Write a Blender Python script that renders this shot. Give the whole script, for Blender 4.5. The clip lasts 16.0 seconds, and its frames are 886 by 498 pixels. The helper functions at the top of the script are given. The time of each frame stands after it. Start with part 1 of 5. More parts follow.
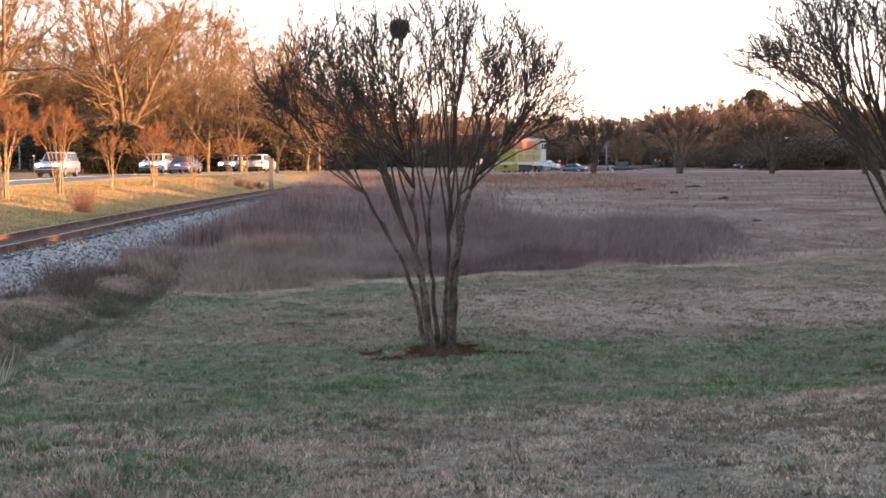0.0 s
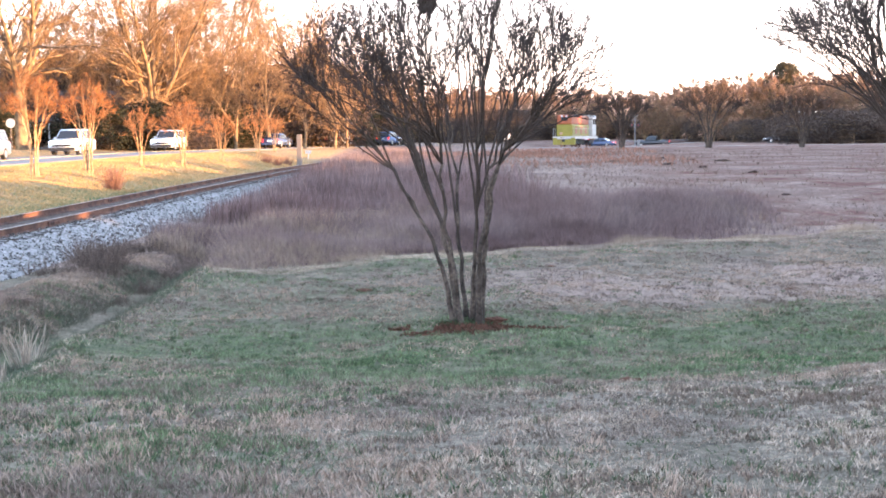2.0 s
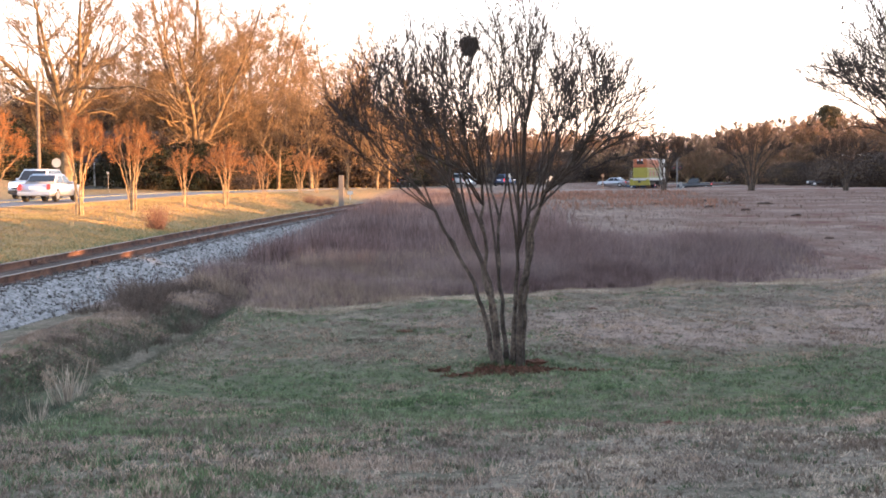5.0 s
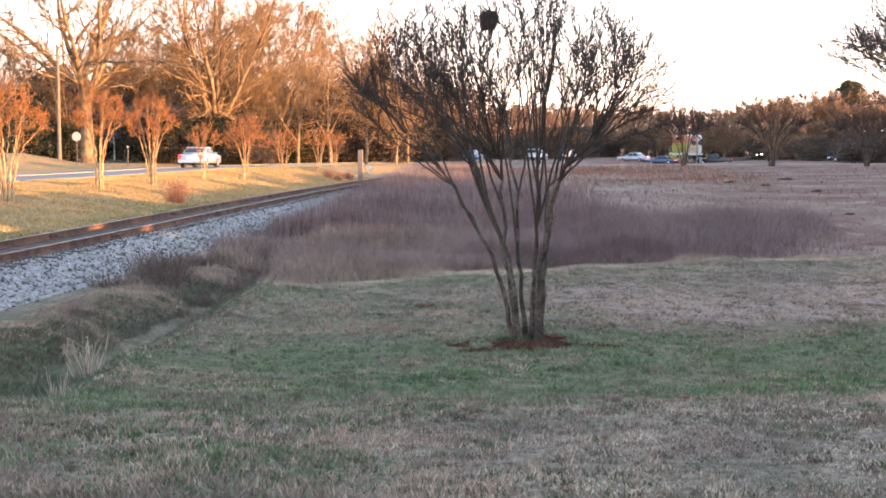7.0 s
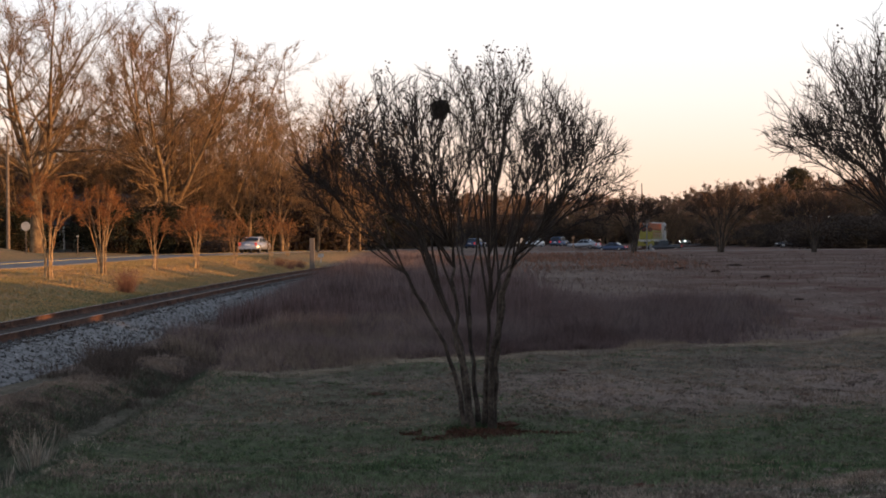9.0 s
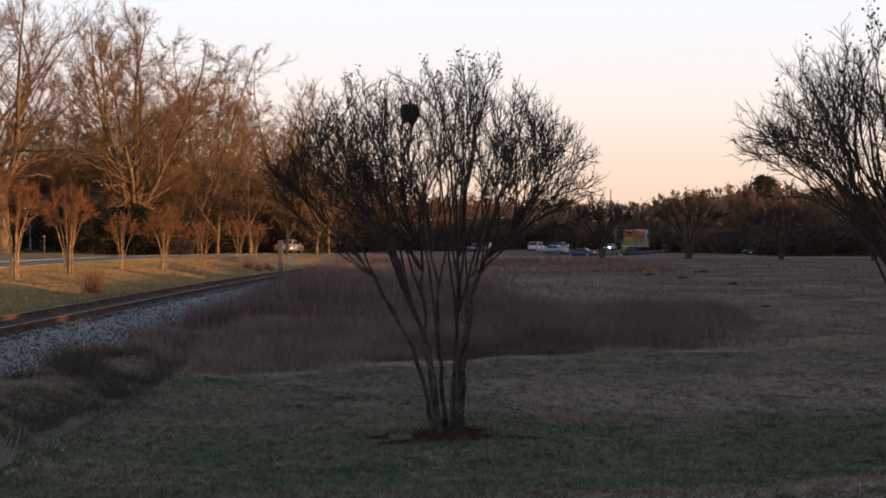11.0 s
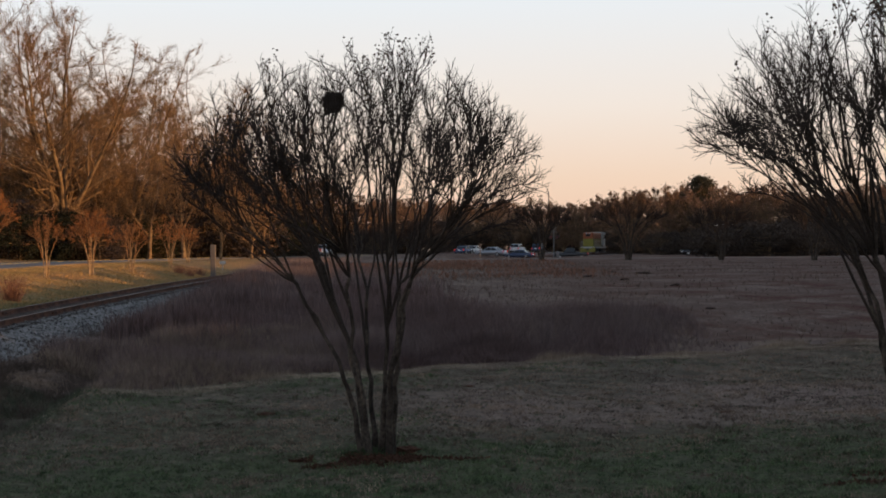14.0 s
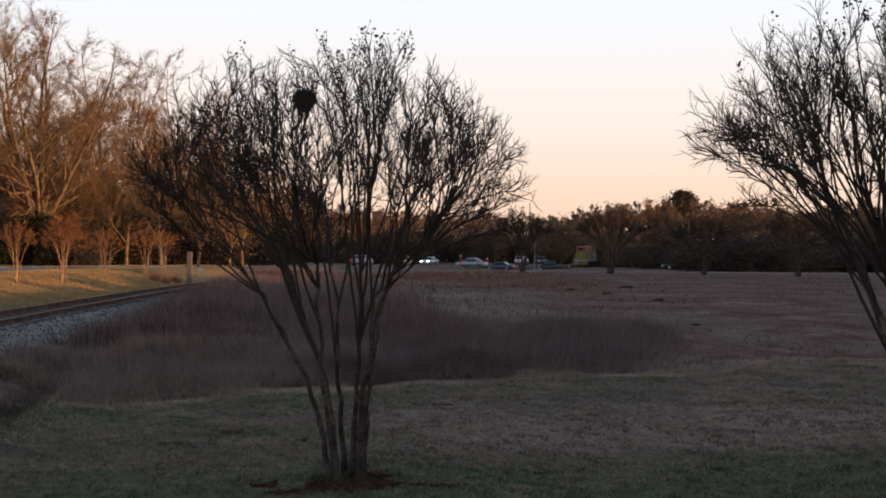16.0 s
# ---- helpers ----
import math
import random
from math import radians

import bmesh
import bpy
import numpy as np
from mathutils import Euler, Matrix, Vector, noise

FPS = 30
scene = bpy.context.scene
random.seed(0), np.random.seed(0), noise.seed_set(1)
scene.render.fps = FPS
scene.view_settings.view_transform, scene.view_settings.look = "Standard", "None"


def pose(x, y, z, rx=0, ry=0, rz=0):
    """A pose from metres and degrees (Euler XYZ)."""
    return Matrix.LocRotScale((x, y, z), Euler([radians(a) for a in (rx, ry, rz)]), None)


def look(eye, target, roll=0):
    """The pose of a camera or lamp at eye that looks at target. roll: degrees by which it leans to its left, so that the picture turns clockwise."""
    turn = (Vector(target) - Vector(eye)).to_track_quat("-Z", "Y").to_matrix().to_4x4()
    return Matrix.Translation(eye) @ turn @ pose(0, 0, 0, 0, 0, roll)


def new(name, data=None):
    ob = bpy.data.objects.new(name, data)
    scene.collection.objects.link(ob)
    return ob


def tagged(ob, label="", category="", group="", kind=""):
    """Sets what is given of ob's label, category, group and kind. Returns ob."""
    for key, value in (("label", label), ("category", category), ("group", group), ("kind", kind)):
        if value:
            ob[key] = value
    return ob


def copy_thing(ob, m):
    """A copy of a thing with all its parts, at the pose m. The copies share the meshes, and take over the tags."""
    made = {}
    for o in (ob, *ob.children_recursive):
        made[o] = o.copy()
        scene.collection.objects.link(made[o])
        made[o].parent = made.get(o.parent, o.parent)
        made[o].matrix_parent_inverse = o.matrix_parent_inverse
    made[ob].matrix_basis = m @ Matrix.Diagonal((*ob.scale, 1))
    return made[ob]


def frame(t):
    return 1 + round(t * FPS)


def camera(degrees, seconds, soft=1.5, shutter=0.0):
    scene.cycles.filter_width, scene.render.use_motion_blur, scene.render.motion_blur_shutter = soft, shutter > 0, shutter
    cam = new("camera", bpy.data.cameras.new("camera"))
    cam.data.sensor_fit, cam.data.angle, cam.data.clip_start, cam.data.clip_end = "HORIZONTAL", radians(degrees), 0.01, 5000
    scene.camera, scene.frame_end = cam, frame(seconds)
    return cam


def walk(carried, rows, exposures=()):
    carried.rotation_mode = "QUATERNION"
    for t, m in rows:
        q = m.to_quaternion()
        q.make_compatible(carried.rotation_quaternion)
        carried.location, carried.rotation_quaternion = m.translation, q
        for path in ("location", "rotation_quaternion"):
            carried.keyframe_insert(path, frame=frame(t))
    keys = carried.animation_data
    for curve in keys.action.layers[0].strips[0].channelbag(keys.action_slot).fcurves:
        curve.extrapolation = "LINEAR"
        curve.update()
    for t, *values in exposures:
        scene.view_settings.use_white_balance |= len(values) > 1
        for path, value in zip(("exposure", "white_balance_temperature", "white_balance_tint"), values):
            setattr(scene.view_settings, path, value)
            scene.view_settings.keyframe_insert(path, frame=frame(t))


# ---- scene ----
# ------------------------------------------------------------ camera and its walk
LENS = 34.8                      # degrees across the picture
EYE = (0.0, 0.0, 2.65)
# seconds, turn to the right, tilt up, lean to the left, step forward
VIEW = [
    (0.0, -0.707, -3.438, -0.391, 0.0),
    (0.5, -0.892, -4.486, -0.909, 0.0),
    (1.0, -1.57, -5.193, -0.961, 0.0),
    (1.5, -1.198, -4.809, -0.851, 0.0),
    (2.0, -1.862, -4.423, -0.679, 0.0),
    (2.5, -2.938, -3.139, -0.508, 0.0),
    (3.0, -3.355, -2.794, -0.587, 0.0),
    (3.5, -3.546, -2.391, -0.54, 0.0),
    (6.0, -3.458, -3.213, -0.354, 0.0),
    (6.5, -3.658, -3.48, -0.525, 0.0),
    (7.0, -4.278, -3.754, -0.251, 0.0),
    (7.5, -4.888, -3.875, -0.255, 0.0),
    (8.0, -6.176, -1.371, -0.92, 0.0),
    (8.5, -5.178, 0.149, -1.329, 0.0),
    (9.0, -2.313, -0.215, -0.535, 0.0),
    (11.5, -0.986, 0.099, -0.01, 0.0),
    (12.0, -0.909, 1.074, -0.209, 0.0),
    (12.5, -0.0, 1.61, 0.0, 0.0),
    (13.0, 1.197, 1.069, 0.082, 0.0),
    (13.5, 1.794, 0.592, -0.256, 0.0),
    (13.8, 1.68, 0.42, -0.3, 0.0),
    (14.0, 1.442, 0.041, -0.411, 1.785),
    (14.5, 1.49, -0.199, -0.157, 3.022),
    (15.0, 2.975, 0.523, -0.051, 3.036),
    (15.5, 2.463, 1.26, 0.027, 3.051),
    (16.0, 2.229, 0.481, 0.442, 3.022),
]


def view_row(t, turn, tilt, lean, step):
    a, b = radians(turn), radians(tilt)
    eye = Vector(EYE) + Vector((0.055, 0.998, 0)) * step
    way = Vector((math.sin(a) * math.cos(b), math.cos(a) * math.cos(b), math.sin(b)))
    return t, look(eye, eye + way, lean)


# the phone brightens and darkens its picture on the way
LIGHTING = [
    (0.0, 2.07, 6300, 11),
    (0.5, 2.77, 5900, 11),
    (1.0, 2.99, 5800, 11),
    (2.0, 2.99, 5850, 11),
    (2.5, 2.65, 6050, 11),
    (3.0, 2.37, 6230, 11),
    (3.5, 2.32, 6200, 11),
    (6.0, 2.32, 6250, 11),
    (7.0, 2.49, 6200, 11),
    (7.5, 2.67, 6050, 11),
    (8.0, 2.22, 6200, 11),
    (8.5, 0.72, 6450, 11),
    (9.0, 0.42, 6450, 11),
    (11.5, 0.2, 6300, 11),
    (12.5, 0.06, 6350, 10),
    (13.0, -0.02, 6400, 8),
    (13.5, 0.15, 6450, 4),
    (14.0, 0.08, 6450, 8),
    (14.5, 0.5, 6450, 10),
    (15.0, 0.25, 6450, 10),
    (15.5, 0.05, 6400, 11),
    (16.0, 0.25, 6450, 11),
]
cam = camera(LENS, 16.0, soft=1.8)
walk(cam, [view_row(*row) for row in VIEW], LIGHTING)

# ------------------------------------------------------------ world and sun
SUN_TURN, SUN_HEIGHT = -75.0, 4.5      # degrees: light runs this much to the right of +y; height of the sun
world = bpy.data.worlds.new("sky")
scene.world = world
world.use_nodes = True
wn, wl = world.node_tree.nodes, world.node_tree.links
sky = wn.new("ShaderNodeTexSky")
sky.sky_type, sky.sun_disc = "NISHITA", False
sky.sun_elevation, sky.sun_rotation = radians(SUN_HEIGHT), radians(180 + SUN_TURN)
sky.air_density, sky.dust_density, sky.ozone_density = 1.0, 2.2, 1.2
# the twilight band: peach along the horizon, pale blue above, all the way round
coord = wn.new("ShaderNodeTexCoord")
split = wn.new("ShaderNodeSeparateXYZ")
wl.new(coord.outputs["Generated"], split.inputs[0])
band = wn.new("ShaderNodeValToRGB")
wl.new(split.outputs["Z"], band.inputs[0])
band.color_ramp.elements[0].position, band.color_ramp.elements[0].color = 0.0, (1.0, 0.64, 0.46, 1)
band.color_ramp.elements[1].position, band.color_ramp.elements[1].color = 1.0, (0.19, 0.24, 0.34, 1)
for place, colour in ((0.05, (1.0, 0.74, 0.58, 1)), (0.10, (1.0, 0.87, 0.79, 1)), (0.18, (0.92, 0.95, 1.0, 1)), (0.34, (0.62, 0.74, 0.9, 1)), (0.6, (0.32, 0.40, 0.54, 1))):
    e = band.color_ramp.elements.new(place)
    e.color = colour
mixer = wn.new("ShaderNodeMix")
mixer.data_type = "RGBA"
mixer.inputs["Factor"].default_value = 0.85
lift = wn.new("ShaderNodeVectorMath")
lift.operation = "SCALE"
lift.inputs["Scale"].default_value = 6.5
wl.new(band.outputs["Color"], lift.inputs[0])
wl.new(sky.outputs["Color"], mixer.inputs["A"])
wl.new(lift.outputs["Vector"], mixer.inputs["B"])
wn["Background"].inputs["Strength"].default_value = 0.15
wl.new(mixer.outputs["Result"], wn["Background"].inputs["Color"])

sun = new("sun", bpy.data.lights.new("sun", "SUN"))
sun.data.energy, sun.data.angle, sun.data.color = 5.0, radians(0.5), (1.0, 0.5, 0.19)
sun_way = Vector((math.sin(radians(SUN_TURN)), math.cos(radians(SUN_TURN)), -math.tan(radians(SUN_HEIGHT))))
sun.matrix_world = look((0, -20, 30), Vector((0, -20, 30)) + sun_way)

# ------------------------------------------------------------ materials
def material(name, colour, rough=0.8, metal=0.0, vary=0.25, scale=3.0, fine=40.0, second=None, bump=0.3, bump_size=0.01,
             per_object=0.0, per_island=0.0, emit=None, through_light=0.0):
    """A painted or natural surface: two colours mixed by broad and fine noise, with fine relief."""
    m = bpy.data.materials.new(name)
    m.use_nodes = True
    n, l = m.node_tree.nodes, m.node_tree.links
    bsdf = n["Principled BSDF"]
    where = n.new("ShaderNodeTexCoord")
    broad, small = n.new("ShaderNodeTexNoise"), n.new("ShaderNodeTexNoise")
    for tex, s, d in ((broad, scale, 4), (small, fine, 3)):
        tex.inputs["Scale"].default_value, tex.inputs["Detail"].default_value = s, d
        l.new(where.outputs["Object"], tex.inputs["Vector"])
    second = second or [c * (1 - vary) for c in colour]
    mix = n.new("ShaderNodeMix")
    mix.data_type = "RGBA"
    mix.inputs["A"].default_value, mix.inputs["B"].default_value = (*colour, 1), (*second, 1)
    ramp = n.new("ShaderNodeMapRange")
    ramp.inputs["From Min"].default_value, ramp.inputs["From Max"].default_value = 0.35, 0.65
    l.new(broad.outputs["Fac"], ramp.inputs["Value"])
    l.new(ramp.outputs["Result"], mix.inputs["Factor"])
    value = n.new("ShaderNodeHueSaturation")
    l.new(mix.outputs["Result"], value.inputs["Color"])
    shade = n.new("ShaderNodeMapRange")
    shade.inputs["From Min"].default_value, shade.inputs["From Max"].default_value = 0.3, 0.7
    shade.inputs["To Min"].default_value, shade.inputs["To Max"].default_value = 1 - vary, 1 + vary
    l.new(small.outputs["Fac"], shade.inputs["Value"])
    last = shade.outputs["Result"]
    for amount, node, out in ((per_object, "ShaderNodeObjectInfo", "Random"), (per_island, "ShaderNodeNewGeometry", "Random Per Island")):
        if amount:
            info, span, times = n.new(node), n.new("ShaderNodeMapRange"), n.new("ShaderNodeMath")
            span.inputs["To Min"].default_value, span.inputs["To Max"].default_value = 1 - amount, 1 + amount
            times.operation = "MULTIPLY"
            l.new(info.outputs[out], span.inputs["Value"])
            l.new(last, times.inputs[0])
            l.new(span.outputs["Result"], times.inputs[1])
            last = times.outputs[0]
    l.new(last, value.inputs["Value"])
    l.new(value.outputs["Color"], bsdf.inputs["Base Color"])
    bsdf.inputs["Roughness"].default_value, bsdf.inputs["Metallic"].default_value = rough, metal
    if rough >= 0.85:
        bsdf.inputs["Specular IOR Level"].default_value = 0.08       # loose, fibrous surfaces have no sheen
    if bump:
        b = n.new("ShaderNodeBump")
        b.inputs["Strength"].default_value, b.inputs["Distance"].default_value = bump, bump_size
        l.new(small.outputs["Fac"], b.inputs["Height"])
        l.new(b.outputs["Normal"], bsdf.inputs["Normal"])
    if emit:
        bsdf.inputs["Emission Color"].default_value, bsdf.inputs["Emission Strength"].default_value = (*emit[0], 1), emit[1]
    return m


BARK = material("crape_myrtle_bark", (0.09, 0.071, 0.058), 0.85, vary=0.5, scale=4, fine=22, second=(0.03, 0.024, 0.02), bump=0.7, bump_size=0.02)
TWIG = material("dark_twig_bark", (0.052, 0.04, 0.034), 0.9, vary=0.25, scale=8, fine=50, bump=0)
SEED = material("dry_seed_head", (0.09, 0.06, 0.04), 0.95, vary=0.3, scale=30, bump=0)
PALE_BARK = material("pale_tan_bark", (0.4, 0.28, 0.155), 0.85, vary=0.25, scale=5, fine=40, second=(0.18, 0.12, 0.07), per_object=0.15)
OAK_BARK = material("grey_brown_oak_bark", (0.26, 0.18, 0.1), 0.9, vary=0.3, scale=1.5, fine=14, second=(0.085, 0.058, 0.04), bump=0.6, bump_size=0.03, per_object=0.15)
OAK_TWIG = material("bare_brown_twigs", (0.3, 0.185, 0.088), 0.92, vary=0.2, scale=2, fine=20, second=(0.10, 0.068, 0.044), bump=0, per_object=0.25)
RUST_LEAF = material("rust_orange_leaves", (0.31, 0.125, 0.038), 0.85, vary=0.3, scale=1.2, second=(0.15, 0.062, 0.03), bump=0, per_island=0.3, per_object=0.12)
FAR_LEAF = material("far_twig_haze", (0.25, 0.15, 0.1), 0.9, vary=0.3, scale=0.3, second=(0.12, 0.08, 0.058), bump=0, per_island=0.3, per_object=0.25)
RUST_TWIG = material("orange_brown_twigs", (0.27, 0.14, 0.06), 0.88, vary=0.25, scale=3, second=(0.14, 0.075, 0.04), bump=0, per_object=0.1)
DARK_RED = material("unlit_red_lens", (0.12, 0.012, 0.01), 0.3, vary=0, bump=0)
TAN_LEAF = material("dry_tan_leaves", (0.19, 0.118, 0.055), 0.85, vary=0.3, scale=0.5, second=(0.14, 0.09, 0.05), bump=0, per_island=0.3, per_object=0.2)
PINE = material("dark_evergreen_needles", (0.03, 0.033, 0.021), 0.88, vary=0.3, scale=0.8, second=(0.02, 0.022, 0.015), bump=0, per_island=0.35, per_object=0.25)
OLIVE = material("dull_olive_pine_needles", (0.075, 0.062, 0.036), 0.9, vary=0.3, scale=0.5, second=(0.05, 0.043, 0.027), bump=0, per_island=0.3)
THICKET = material("brown_thicket_twigs", (0.078, 0.057, 0.045), 0.95, vary=0.25, scale=0.3, second=(0.045, 0.036, 0.031), bump=0, per_island=0.3)
DITCH_TWIG = material("grey_brown_bush_twigs", (0.115, 0.088, 0.072), 0.95, vary=0.25, scale=1.0, second=(0.08, 0.06, 0.05), bump=0, per_island=0.3)
BRUSH = material("purple_brown_weed_stalks", (0.175, 0.131, 0.123), 0.95, vary=0.25, scale=0.25, fine=3, second=(0.119, 0.080, 0.076), bump=0, per_island=0.45)
STRAW = material("pale_straw_grass", (0.303, 0.234, 0.174), 0.95, vary=0.2, scale=0.4, fine=4, second=(0.219, 0.165, 0.123), bump=0, per_island=0.28)
RED_STRAW = material("russet_broom_grass", (0.225, 0.122, 0.085), 0.95, vary=0.2, scale=0.4, fine=4, second=(0.165, 0.09, 0.066), bump=0, per_island=0.28)
DORMANT = material("dormant_lawn_blades", (0.306, 0.224, 0.169), 0.95, vary=0.25, scale=0.5, fine=5, second=(0.147, 0.113, 0.094), bump=0, per_island=0.5)
GREEN = material("green_winter_grass_blades", (0.095, 0.135, 0.065), 0.9, vary=0.3, scale=0.5, fine=5, second=(0.140, 0.157, 0.091), bump=0, per_island=0.45)
THATCH = material("brown_dead_grass_blades", (0.142, 0.107, 0.083), 0.95, vary=0.3, scale=0.6, fine=5, second=(0.085, 0.068, 0.053), bump=0, per_island=0.45)
PALE = material("bleached_bank_blades", (0.386, 0.317, 0.242), 0.95, vary=0.25, scale=0.6, fine=5, second=(0.196, 0.154, 0.128), bump=0, per_island=0.5)
LIMB = material("dark_limb_bark", (0.05, 0.039, 0.033), 0.9, vary=0.35, scale=6, fine=40, second=(0.045, 0.035, 0.03), bump=0)
DARK_EARTH = material("dark_earth_clod", (0.06, 0.04, 0.032), 0.95, vary=0.3, scale=6)
MULCH = material("red_brown_mulch", (0.105, 0.052, 0.036), 0.95, vary=0.4, scale=6, fine=60, second=(0.063, 0.032, 0.021), bump=0.8, bump_size=0.03, per_island=0.3)
GRAVEL = material("grey_ballast_stone", (0.16, 0.15, 0.142), 0.9, vary=0.45, scale=5, fine=14, second=(0.095, 0.09, 0.086), bump=0.8, bump_size=0.04, per_island=0.5)
RAIL = material("rusty_rail_steel", (0.13, 0.068, 0.048), 0.85, 0.0, vary=0.3, scale=2, fine=30, second=(0.055, 0.033, 0.027))
RAIL_TOP = material("worn_rail_head", (0.2, 0.15, 0.125), 0.5, 0.5, vary=0.25, scale=3, fine=30)
DIRT = material("oily_dirt_between_rails", (0.085, 0.062, 0.05), 0.95, vary=0.4, scale=2, fine=30, second=(0.05, 0.038, 0.032), bump=0.8, bump_size=0.03)
FIELD = material("field_stubble", (0.177, 0.131, 0.105), 0.95, vary=0.2, scale=0.4, fine=4, second=(0.123, 0.086, 0.069), bump=0, per_island=0.3)
# dry grass gold, raised in place of a stronger sun
VERGE = material("sunlit_gold_verge_grass", (0.43, 0.26, 0.115), 0.9, vary=0.2, scale=0.4, fine=4, second=(0.24, 0.19, 0.085), bump=0, per_island=0.3)
SLEEPER = material("tarred_wooden_sleeper", (0.047, 0.034, 0.028), 0.9, vary=0.4, scale=3, fine=25, per_object=0.3, bump=0.6)
ASPHALT = material("worn_asphalt", (0.16, 0.155, 0.155), 0.85, vary=0.15, scale=0.3, fine=20, second=(0.12, 0.118, 0.12))
CONCRETE = material("weathered_concrete", (0.36, 0.35, 0.33), 0.85, vary=0.2, scale=3, fine=30, second=(0.27, 0.26, 0.24))
ROAD_PAINT = material("faded_road_paint", (0.62, 0.5, 0.16), 0.8, vary=0.25, scale=4)
# weeds at the tree's foot, and the painted shade specks in the lawn
DARK_GREEN = material("dark_green_weeds_and_tuft_shade", (0.038, 0.058, 0.026), 0.9, vary=0.3, scale=0.5, fine=5, second=(0.07, 0.095, 0.052), bump=0, per_island=0.35)
WEED_GREY = material("grey_green_weeds", (0.07, 0.086, 0.056), 0.95, vary=0.3, scale=0.6, second=(0.105, 0.1, 0.075), bump=0, per_island=0.45)
POST_GREY = material("weathered_grey_post", (0.14, 0.12, 0.105), 0.9, vary=0.3, scale=4, fine=30, second=(0.13, 0.11, 0.095))
WOOD_POLE = material("weathered_pole_wood", (0.19, 0.145, 0.11), 0.9, vary=0.3, scale=3, fine=25)
WHITE_PAINT = material("white_paint", (0.78, 0.78, 0.76), 0.5, vary=0.06, scale=2, bump=0)
CREAM = material("cream_siding", (0.5, 0.42, 0.28), 0.7, vary=0.1, scale=1)
BLUE_WHITE = material("pale_blue_white_siding", (0.36, 0.39, 0.44), 0.7, vary=0.08, scale=1)
ROOF = material("dark_roof_shingle", (0.09, 0.08, 0.075), 0.9, vary=0.3, scale=2, fine=15)
DARK = material("dark_rubber", (0.02, 0.02, 0.02), 0.8, vary=0.2, bump=0)
METAL = material("galvanised_steel", (0.42, 0.42, 0.43), 0.45, 0.8, vary=0.12, scale=4)
DULL_WHITE = material("grimy_white_paint", (0.36, 0.35, 0.33), 0.6, vary=0.2, scale=1.5)
DARK_METAL = material("dull_grey_steel", (0.16, 0.16, 0.165), 0.6, 0.3, vary=0.15, scale=4)
GLASS = material("dark_window_glass", (0.02, 0.024, 0.03), 0.2, vary=0.0, bump=0)
GLASS.node_tree.nodes["Principled BSDF"].inputs["Specular IOR Level"].default_value = 0.25
YELLOW = material("lime_yellow_paint", (0.2, 0.175, 0.018), 0.5, vary=0.15, scale=1)
ORANGE = material("orange_red_paint", (0.27, 0.07, 0.022), 0.5, vary=0.15, scale=1)
HEADLIGHT = material("lit_headlight", (0.9, 0.9, 0.9), 0.3, vary=0, bump=0, emit=((1.0, 0.93, 0.85), 14.0))
TAILLIGHT = material("red_tail_light", (0.4, 0.02, 0.02), 0.3, vary=0, bump=0, emit=((1.0, 0.05, 0.03), 0.25))
STREET_GLOW = material("lit_street_lamp_lens", (0.9, 0.9, 0.85), 0.3, vary=0, bump=0, emit=((1.0, 0.9, 0.7), 1.0))
CAR_WHITE = material("white_car_paint", (0.5, 0.51, 0.53), 0.25, vary=0.03, bump=0)
CAR_SILVER = material("silver_car_paint", (0.34, 0.36, 0.4), 0.3, 0.4, vary=0.03, bump=0)
CAR_BLUE = material("dark_blue_car_paint", (0.06, 0.08, 0.14), 0.25, 0.2, vary=0.03, bump=0)
CAR_BLACK = material("black_car_paint", (0.03, 0.03, 0.035), 0.25, vary=0.03, bump=0)


